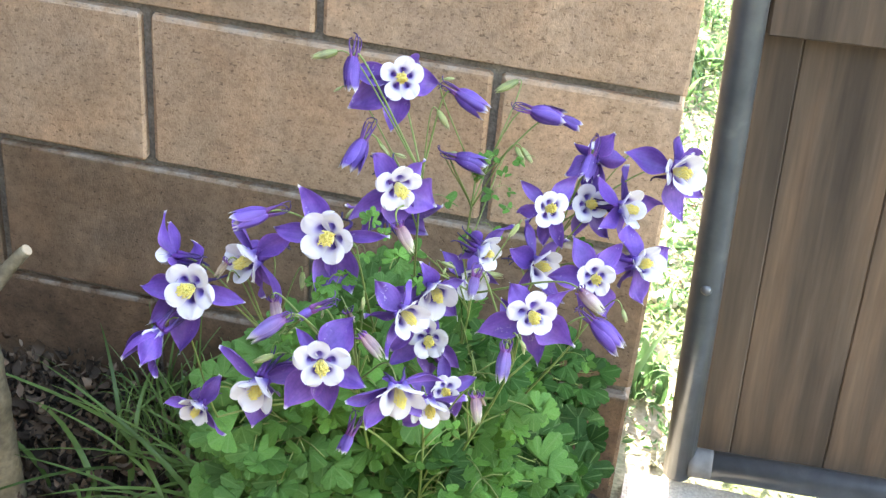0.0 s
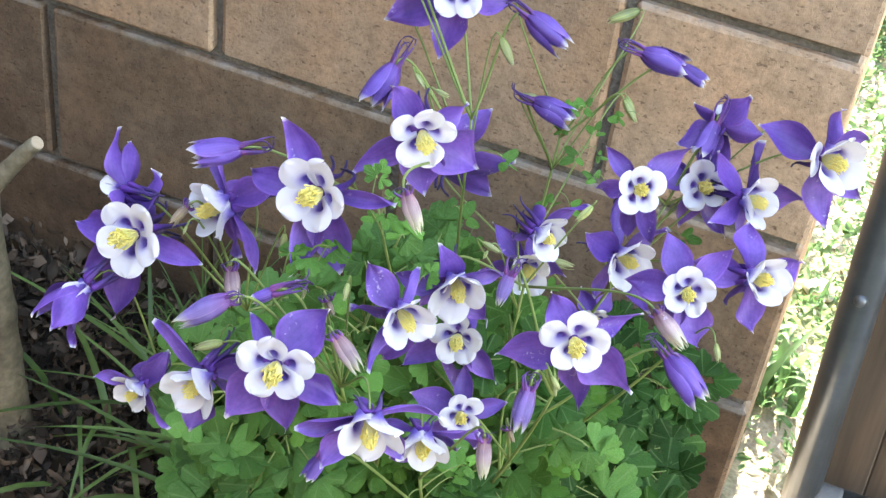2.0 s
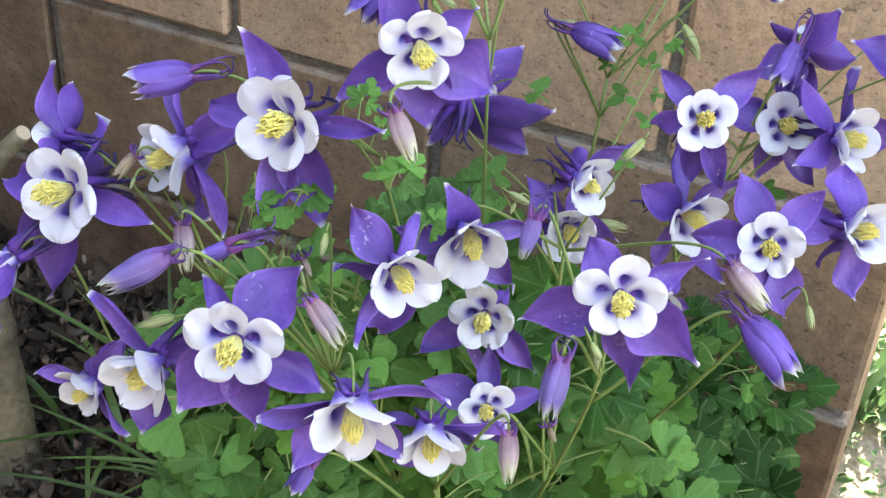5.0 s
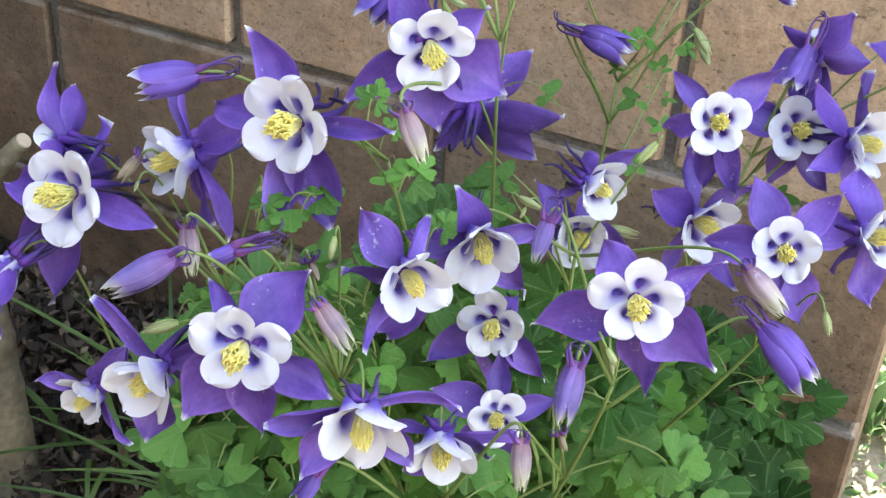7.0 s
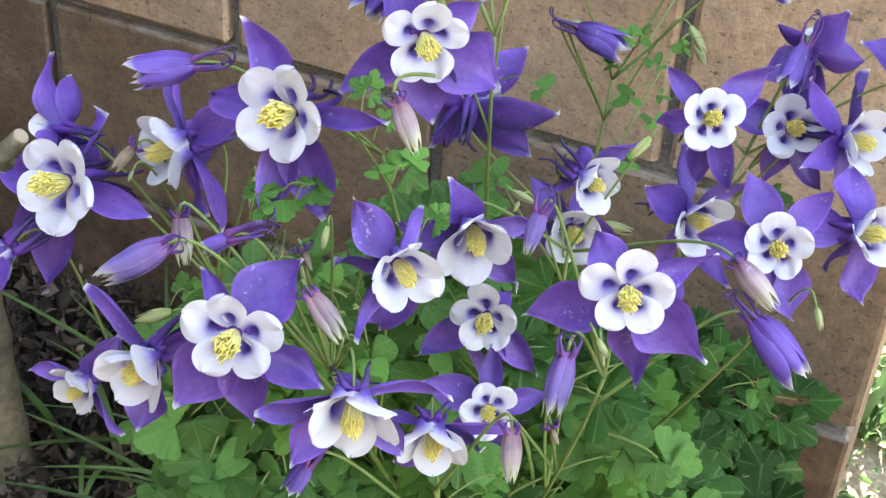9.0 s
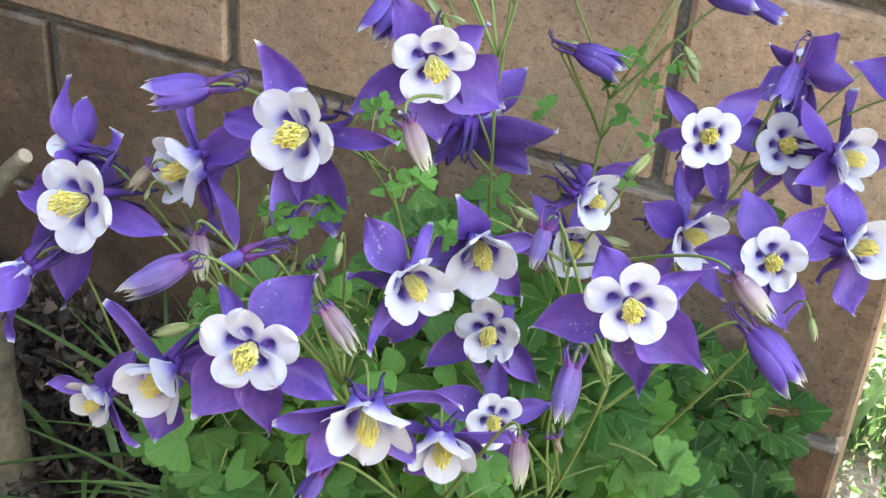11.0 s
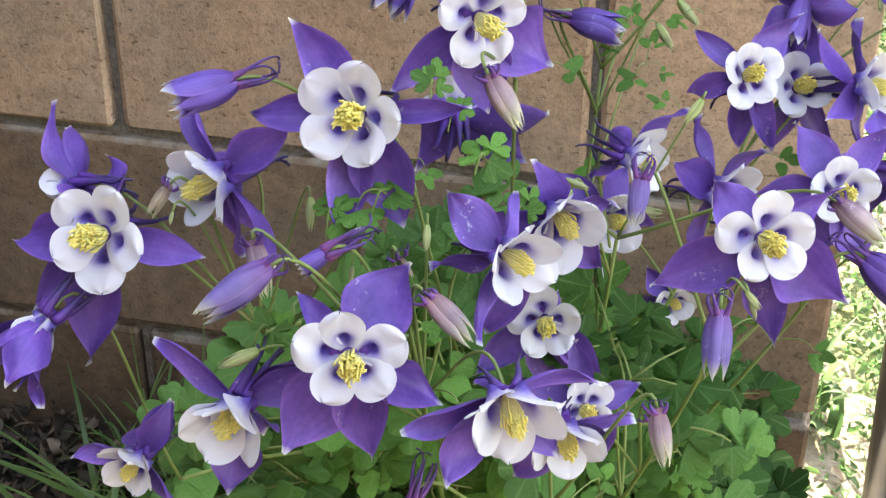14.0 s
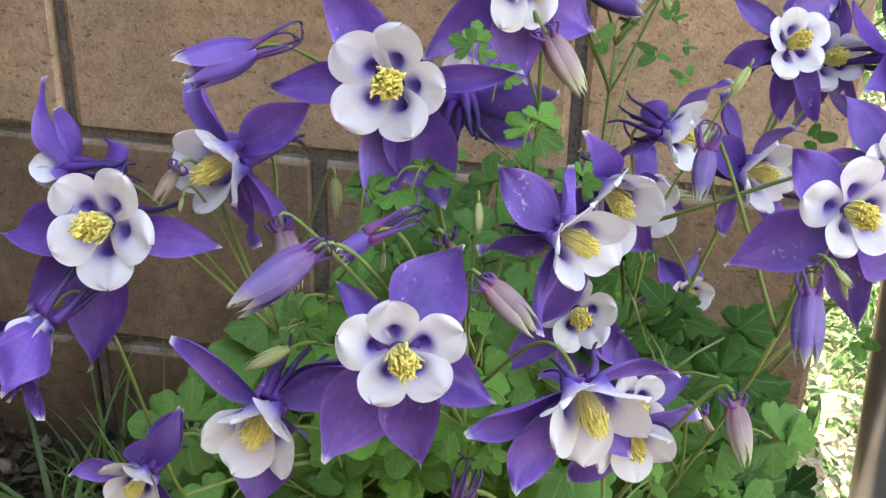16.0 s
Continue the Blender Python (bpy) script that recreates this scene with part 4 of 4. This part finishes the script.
            o = Vector((math.cos(a), math.sin(a), 0.3)) * r0.uniform(0.010, 0.03)
            leaf(p, p + o, o, (r0.gauss(0, 0.3), -0.4 + r0.gauss(0, 0.3), 1), r0.uniform(0.007, 0.012), SLIMS, 0.1)


# ---- putting it together ----
ground()
NORTH, BLOCK_JOBS = wall()
far_wall()
unseen_walls()
gate()
sapling()
leafy_scraps("leaf_litter", 5200, ((-0.61, 0.5), (-0.55, 0.0)), LITTER, 0.024, "brown dead leaves and twigs on dark soil", 0.045, 0.8, 0.006, 3)
leafy_scraps("leaf_crumbs", 5200, ((-0.5, 0.48), (-0.5, 0.0)), LITTER, 0.011, "crumbled brown leaf bits on dark soil", 0.05, 0.9, 0.008, 21)
leafy_scraps("low_weeds", 30000, ((0.2, 1.9), (0.08, 3.0)), LAWN, 0.016, "low bright green weeds in full sun", 0.035, 0.45, -0.02, 14, "weeds")
leafy_scraps("dry_leaves", 1300, ((0.2, 1.9), (0.08, 3.0)), DRY, 0.017, "pale dry leaves scattered among sunlit grass", 0.02, 0.4, -0.028, 4)
leafy_scraps("far_weeds", 9000, ((-2.6, 5.0), (0.3, 5.0)), LAWN, 0.03, "scattered green weeds on the open ground", 0.03, 0.45, -0.025, 15, "weeds")
rr = random.Random(6)
tuft_roots = []
for _ in range(130):
    cx, cy = rr.uniform(0.25, 1.7), rr.uniform(0.22, 3.0)
    tuft_roots += [(cx + rr.gauss(0, 0.035), cy + rr.gauss(0, 0.035), -0.03) for _ in range(60)]
grass("lawn_grass", tuft_roots, LAWN, 0.085, 0.0032, "bright sunlit tufts of grass beyond the gate", 0.8, 7)
edge_roots = [(0.09 + rr.gauss(0, 0.05), -0.16 + rr.gauss(0, 0.04), 0.0) for _ in range(18)]
edge_roots += [(0.16 + rr.gauss(0, 0.03), -0.19 + rr.gauss(0, 0.04), 0.0) for _ in range(14)]
edge_roots += [(0.02 + rr.gauss(0, 0.06), -0.24 + rr.gauss(0, 0.05), 0.0) for _ in range(13)]
grass("garden_grass", edge_roots, BLADE, 0.225, 0.0046, "long arching green grass blades beside the young tree", 1.7, 8)

broad_roots = [(0.18 + rr.gauss(0, 0.035), -0.23 + rr.gauss(0, 0.05), 0.0) for _ in range(26)]
grass("broad_grass", broad_roots, BLADE, 0.21, 0.0052, "broad arching bright green grass blades beside the columbine", 1.25, 17, aim=3.6)

fine_roots = [(rr.uniform(-0.02, 0.36), rr.uniform(-0.15, -0.03), 0.0) for _ in range(420)]
grass("fine_grass", fine_roots, BLADE, 0.22, 0.0021, "fine dark upright grass before the block wall", 0.5, 9)

lush = [(0.56 + rr.gauss(0, 0.045), 1.27 + rr.gauss(0, 0.05), -0.03) for _ in range(150)] + [(0.60 + rr.gauss(0, 0.03), 0.25 + rr.gauss(0, 0.03), -0.03) for _ in range(40)]
grass("lush_grass", lush, LAWN, 0.16, 0.0075, "lush broad-bladed bright green grass clumps", 0.7, 10)


def stone(place, size, seed):
    r = random.Random(seed)
    bm = bmesh.new()
    bmesh.ops.create_icosphere(bm, subdivisions=3, radius=size)
    off = Vector((r.uniform(0, 9), r.uniform(0, 9), 0))
    for v in bm.verts:
        n = noise.noise(v.co / size * 1.1 + off)
        v.co = Vector((v.co.x * 1.25, v.co.y, v.co.z * 0.62)) * (1 + 0.28 * n)
    ob = new("stone", mesh_of("stone", bm, CONCRETE, smooth=True))
    ob.location = place
    tagged(ob, "pale rounded stone lying on sunlit earth", "stone", group="stones beyond the wall")


for x, y, s in ((0.575, 1.09, 0.026), (0.61, 0.80, 0.022), (0.64, 0.47, 0.018)):
    stone((x, y, -0.022), s, int(y * 100))

flower((0.374, -0.556, 0.699), (0.01, -0.92, 0.4), 23, 1.15, 'open', ((18, 2, 0.9, 0.95), (72, 2, 1.08, 0.55), (153, 5, 1.0, 0.8), (-177, 8, 1.0, 1.1), (-105, -13, 0.9, 0.55)))
flower((0.409, -0.507, 0.722), (0.53, -0.85, 0.05), -41, 0.97, 'open', ((171, -1, 1.16, 0.95), (-135, -7, 1.16, 1.1), (-84, 5, 1.16, 1.1), (-30, 23, 0.8, 0.9), (78, -22, 0.8, 0.9)))
flower((0.31, -0.538, 0.654), (-0.56, -0.82, -0.08), 12, 0.94, 'bell', ((172, 3, 1.08, 0.7), (-153, 9, 1.11, 0.6), (57, 13, 1.08, 0.9), (121, 33, 1.08, 0.9)))
flower((0.275, -0.580, 0.646), (-0.04, -0.91, 0.41), 12, 1.17, 'open', ((93, 14, 1.0, 1), (36, 44, 1.08, 0.9), (-112, 12, 0.85, 0.75), (168, 8, 1.16, 0.8), (126, 26, 1.08, 0.8)))
flower((0.389, -0.629, 0.641), (0.29, -0.9, 0.32), -30, 1.06, 'open', ((-3, 14, 0.9, 1.1), (72, 23, 0.7, 0.65), (-96, 23, 1.08, 0.6), (-141, 5, 1.08, 0.8), (177, 14, 1.08, 1.2)))
flower((0.448, -0.642, 0.644), (0.42, -0.86, -0.29), 7, 0.86, 'bell', ((98, -7, 1.08, 0.8), (-116, 26, 1.08, 0.7), (156, 60, 0.68, 0.9), (135, -23, 1.08, 1), (-158, -10, 1.08, 0.9)), spur=0.32)
flower((0.462, -0.596, 0.597), (0.43, -0.87, -0.23), 1, 0.79, 'bell', ((169, 60, 0.68, 0.9), (-109, 4, 1.08, 0.8), (-138, -8, 1.08, 0.9), (140, 32, 1.08, 0.9), (154, 1, 1.08, 0.9)), spur=0.3)
flower((0.342, -0.618, 0.603), (-0.09, -0.98, -0.15), 54, 0.9, 'bell', ((0, -5, 1.09, 0.6), (125, -25, 1.08, 0.9), (122, 23, 1.08, 1.1)))
flower((0.284, -0.591, 0.543), (-0.22, -0.94, -0.26), 80, 0.65, 'bell', ((-6, -25, 1.08, 0.6), (147, -16, 1.17, 0.6), (55, 40, 1.08, 0.9)))
flower((0.435, -0.582, 0.662), (0.77, -0.64, 0.03), -26, 0.79, 'bell', ((-24, 29, 0.8, 0.75), (153, 38, 0.9, 0.7), (162, -10, 1.08, 0.6), (-153, 5, 1.16, 1.1)), spur=0.75)
flower((0.447, -0.531, 0.652), (0.54, -0.84, -0.05), 2, 0.87, 'bell', ((18, -13, 0.8, 1.1), (-111, 29, 1.0, 0.8), (105, 17, 1.0, 0.8), (-150, 5, 1.08, 1), (153, 11, 1.0, 1)), spur=0.6)
flower((0.438, -0.474, 0.559), (0.22, -0.92, 0.31), -35, 0.93, 'open', ((162, 8, 1.08, 1), (-141, 7, 1.08, 0.9), (-97, 11, 1.08, 0.7), (1, 60, 0.68, 0.9), (84, 45, 0.68, 0.9)))
flower((0.527, -0.571, 0.675), (0.35, -0.88, 0.32), 33, 0.91, 'open', ((9, 17, 0.7, 1.15), (84, 14, 1.16, 1.05), (-99, 17, 1.0, 0.6), (-162, 2, 1.16, 1.05), (162, 17, 1.24, 0.75)))
flower((0.562, -0.44, 0.625), (0.26, -0.86, 0.45), -33, 0.88, 'open', ((126, 20, 1.08, 0.9), (-6, 14, 1.0, 0.9), (-129, 14, 1.08, 0.9), (-165, 17, 0.9, 0.9)))
flower((0.515, -0.413, 0.664), (0.37, -0.74, 0.56), 38, 0.85, 'open', ((-3, 11, 0.9, 0.75), (-87, 8, 1.24, 0.7), (54, 56, 0.9, 0.55), (141, 23, 1.0, 0.75), (168, 20, 1.08, 0.65)))
flower((0.542, -0.326, 0.62), (0.32, -0.75, 0.57), -25, 0.96, 'open', ((9, 14, 1.16, 0.8), (-168, 47, 1.0, 0.9), (-123, 29, 1.0, 0.9)))
flower((0.571, -0.336, 0.629), (0.85, -0.42, 0.32), -17, 0.86, 'bell', ((-36, 11, 1.24, 0.6), (114, -4, 1.0, 0.8), (-165, 17, 0.9, 0.8), (-84, -25, 1.24, 0.8)))
flower((0.592, -0.39, 0.612), (0.74, -0.49, 0.45), -1, 0.89, 'bell', ((-27, 26, 1.0, 1.1), (-180, 2, 1.0, 1.0), (-174, 47, 1.0, 0.7), (-87, -10, 1.16, 0.9)))
flower((0.507, -0.376, 0.583), (0.8, -0.55, 0.25), 52, 0.88, 'bell', ((-3, -4, 1.0, 1.15), (102, 11, 0.9, 0.7), (141, -19, 1.16, 0.8), (-129, -1, 1.16, 0.8)))
flower((0.467, -0.445, 0.635), (0.88, -0.47, 0.05), -68, 0.73, 'bell', ((13, -24, 1.17, 0.7), (-38, 44, 1.08, 0.9), (-84, 52, 0.68, 0.8), (-57, 3, 1.08, 0.9), (-102, 42, 1.08, 0.8)))
flower((0.459, -0.423, 0.588), (0.49, -0.82, 0.28), -30, 0.83, 'bell')
flower((0.465, -0.536, 0.559), (0.30, -0.83, 0.47), -4, 0.74, 'open')
flower((0.490, -0.309, 0.469), (0.37, -0.88, 0.29), -35, 0.65, 'bell')
flower((0.386, -0.408, 0.756), (0.25, -0.84, 0.48), -37, 0.95, 'open', ((121, -1, 1.14), (-17, 47, 1.04), (157, -1, 1.25), (-150, -1, 1.13), (-59, 31, 1.08)))
flower((0.609, -0.320, 0.666), (0.70, -0.64, 0.31), -25, 1.03, 'bell', ((-35, 25, 1.08), (-155, 10, 1.08), (-64, 12, 1.08), (-114, 15, 1.08)), spur=0.8)
flower((0.252, -0.553, 0.650), (-0.93, 0.24, -0.29), -2, 0.8, 'shut', ((19, -25, 1.08), (60, -21, 1.08), (156, 9, 1.08), (161, -22, 1.08)))
flower((0.368, -0.349, 0.593), (-0.23, 0.97, 0.11), 26, 1.07, 'open', ((13, -25, 1.09), (69, -1, 1.18), (108, -16, 1.08), (177, -25, 1.08)))
flower((0.541, -0.306, 0.656), (0.18, 0.98, -0.06), 8, 0.64, 'bell', ((21, -25, 1.08), (86, -25, 1.08), (-168, -19, 1.08), (-135, 13, 1.08)))
flower((0.258, -0.602, 0.619), (-0.43, -0.66, -0.61), 0, 0.86, 'shut', ((20, -58, 1.0, 0.9), (92, -54, 1.05, 0.9), (164, -60, 1.0, 0.9), (236, -55, 1.05, 0.9), (308, -58, 1.0, 0.9)), spur=0.9)
bud((0.323, -0.550, 0.704), (0.299, -0.564, 0.697), 'violet')
bud((0.363, -0.633, 0.677), (0.341, -0.650, 0.663), 'pale')
bud((0.342, -0.594, 0.661), (0.350, -0.604, 0.642), 'pink')
bud((0.377, -0.610, 0.671), (0.367, -0.617, 0.666), 'violet')
bud((0.516, -0.601, 0.662), (0.517, -0.615, 0.641), 'pale')
bud((0.570, -0.519, 0.640), (0.597, -0.526, 0.624), 'violet')
bud((0.556, -0.508, 0.658), (0.578, -0.515, 0.645), 'pink')
bud((0.414, -0.615, 0.661), (0.432, -0.620, 0.646), 'pink')
bud((0.425, -0.567, 0.726), (0.439, -0.575, 0.709), 'pink')
bud((0.425, -0.344, 0.655), (0.454, -0.343, 0.649), 'violet')
bud((0.480, -0.301, 0.689), (0.512, -0.299, 0.684), 'violet')
bud((0.506, -0.299, 0.686), (0.525, -0.300, 0.679), 'violet')
bud((0.539, -0.318, 0.666), (0.536, -0.334, 0.647), 'violet')
bud((0.481, -0.543, 0.680), (0.480, -0.554, 0.663), 'pale')
bud((0.371, -0.458, 0.725), (0.364, -0.475, 0.703), 'violet')
bud((0.434, -0.422, 0.760), (0.462, -0.424, 0.749), 'violet')
bud((0.336, -0.417, 0.775), (0.316, -0.424, 0.769), 'green')
bud((0.349, -0.417, 0.773), (0.351, -0.432, 0.749), 'violet')
bud((0.406, -0.599, 0.552), (0.403, -0.610, 0.539), 'violet')
bud((0.498, -0.601, 0.615), (0.504, -0.613, 0.597), 'pink')
bud((0.293, -0.554, 0.656), (0.286, -0.564, 0.646), 'dry')
bud((0.398, -0.591, 0.660), (0.404, -0.594, 0.653), 'dry')
bud((0.493, -0.526, 0.551), (0.498, -0.530, 0.545), 'dry')
leaf((0.485, -0.459, 0.493), (0.531, -0.454, 0.487), (0.94, 0.26, -0.22), (0.1, -0.8, 0.8), 0.019, LIT_LEAFLETS, 0.02, 1)
leaf((0.461, -0.478, 0.447), (0.506, -0.449, 0.472), (0.73, 0.58, 0.37), (0.1, -0.8, 0.8), 0.019, LIT_LEAFLETS, 0.05, 1)
leaf((0.450, -0.336, 0.645), (0.455, -0.329, 0.652), (0.38, 0.64, 0.67), (0, -0.6, 1), 0.008, SLIMS, 0.10, 1)
leaf((0.450, -0.336, 0.645), (0.447, -0.340, 0.639), (-0.47, -0.64, -0.61), (0, -0.6, 1), 0.006, SLIMS, 0.10, 1)
leaf((0.465, -0.341, 0.631), (0.461, -0.347, 0.627), (-0.51, -0.64, -0.58), (0, -0.6, 1), 0.009, SLIMS, 0.10, 1)
leaf((0.465, -0.341, 0.631), (0.467, -0.335, 0.640), (0.21, 0.63, 0.75), (0, -0.6, 1), 0.007, SLIMS, 0.10, 1)
leaf((0.465, -0.341, 0.631), (0.474, -0.342, 0.629), (0.92, 0.14, -0.37), (0, -0.6, 1), 0.005, SLIMS, 0.10, 1)
leaf((0.440, -0.344, 0.636), (0.447, -0.333, 0.650), (0.31, 0.64, 0.71), (0, -0.6, 1), 0.007, SLIMS, 0.10, 1)
leaf((0.491, -0.321, 0.654), (0.480, -0.325, 0.651), (-0.85, -0.50, -0.17), (0, -0.6, 1), 0.007, SLIMS, 0.10, 1)
leaf((0.485, -0.351, 0.614), (0.477, -0.350, 0.617), (-0.88, -0.06, 0.47), (0, -0.6, 1), 0.007, SLIMS, 0.10, 1)
leaf((0.457, -0.362, 0.605), (0.467, -0.365, 0.599), (0.80, -0.07, -0.60), (0, -0.6, 1), 0.009, SLIMS, 0.10, 1)
leaf((0.395, -0.389, 0.586), (0.402, -0.390, 0.582), (0.87, 0.04, -0.48), (0, -0.6, 1), 0.012, SLIMS, 0.10, 1)
leaf((0.415, -0.391, 0.578), (0.412, -0.395, 0.573), (-0.42, -0.64, -0.64), (0, -0.6, 1), 0.007, SLIMS, 0.10, 1)
leaf((0.398, -0.542, 0.698), (0.398, -0.537, 0.705), (0.00, 0.58, 0.81), (0, -0.6, 1), 0.009, YOUNGS, 0.10, 1)
leaf((0.418, -0.552, 0.676), (0.421, -0.548, 0.681), (0.35, 0.64, 0.69), (0, -0.6, 1), 0.012, YOUNGS, 0.10, 1)
leaf((0.386, -0.564, 0.670), (0.376, -0.569, 0.666), (-0.75, -0.57, -0.33), (0, -0.6, 1), 0.013, YOUNGS, 0.10, 1)
leaf((0.382, -0.570, 0.664), (0.386, -0.564, 0.670), (0.35, 0.64, 0.69), (0, -0.6, 1), 0.010, YOUNGS, 0.10, 1)
leaf((0.366, -0.579, 0.656), (0.367, -0.573, 0.665), (0.04, 0.59, 0.81), (0, -0.6, 1), 0.009, YOUNGS, 0.10, 1)
leaf((0.406, -0.546, 0.690), (0.409, -0.540, 0.697), (0.36, 0.64, 0.68), (0, -0.6, 1), 0.006, YOUNGS, 0.10, 1)
leaf((0.435, -0.561, 0.657), (0.438, -0.555, 0.665), (0.36, 0.64, 0.68), (0, -0.6, 1), 0.010, YOUNGS, 0.10, 1)
leaf((0.345, -0.609, 0.623), (0.350, -0.604, 0.628), (0.58, 0.63, 0.52), (0, -0.6, 1), 0.009, YOUNGS, 0.10, 1)
leaf((0.404, -0.584, 0.635), (0.412, -0.585, 0.630), (0.87, 0.04, -0.48), (0, -0.6, 1), 0.009, YOUNGS, 0.10, 1)
bud((0.349, -0.614, 0.625), (0.335, -0.622, 0.620), 'green')
bud((0.389, -0.575, 0.638), (0.393, -0.579, 0.631), 'green')
bud((0.408, -0.589, 0.674), (0.409, -0.595, 0.666), 'green')
bud((0.297, -0.563, 0.649), (0.297, -0.567, 0.645), 'green')
bud((0.442, -0.468, 0.631), (0.454, -0.467, 0.627), 'green')
bud((0.446, -0.469, 0.627), (0.445, -0.472, 0.622), 'green')
bud((0.468, -0.398, 0.578), (0.485, -0.395, 0.577), 'green')
bud((0.590, -0.481, 0.628), (0.595, -0.487, 0.620), 'green')
bud((0.477, -0.311, 0.656), (0.489, -0.316, 0.645), 'green')
bud((0.524, -0.591, 0.664), (0.530, -0.594, 0.659), 'green')
bud((0.420, -0.343, 0.658), (0.427, -0.341, 0.658), 'green')
bud((0.455, -0.212, 0.668), (0.436, -0.222, 0.657), 'green')
bud((0.462, -0.225, 0.605), (0.473, -0.233, 0.593), 'green')
bud((0.421, -0.426, 0.743), (0.433, -0.433, 0.732), 'green')
bud((0.579, -0.287, 0.659), (0.580, -0.293, 0.652), 'green')
bud((0.415, -0.372, 0.743), (0.423, -0.370, 0.744), 'green')
bud((0.383, -0.456, 0.722), (0.391, -0.459, 0.716), 'green')
bud((0.368, -0.492, 0.673), (0.373, -0.487, 0.680), 'green')
bud((0.397, -0.458, 0.717), (0.406, -0.458, 0.715), 'green')
bud((0.338, -0.408, 0.739), (0.332, -0.411, 0.735), 'green')
bud((0.350, -0.547, 0.654), (0.352, -0.554, 0.642), 'green')
bud((0.370, -0.558, 0.631), (0.370, -0.562, 0.625), 'green')
bud((0.498, -0.449, 0.668), (0.492, -0.455, 0.658), 'green')
bud((0.526, -0.591, 0.661), (0.529, -0.595, 0.655), 'green')

foliage()
wall_blocks(NORTH, BLOCK_JOBS)
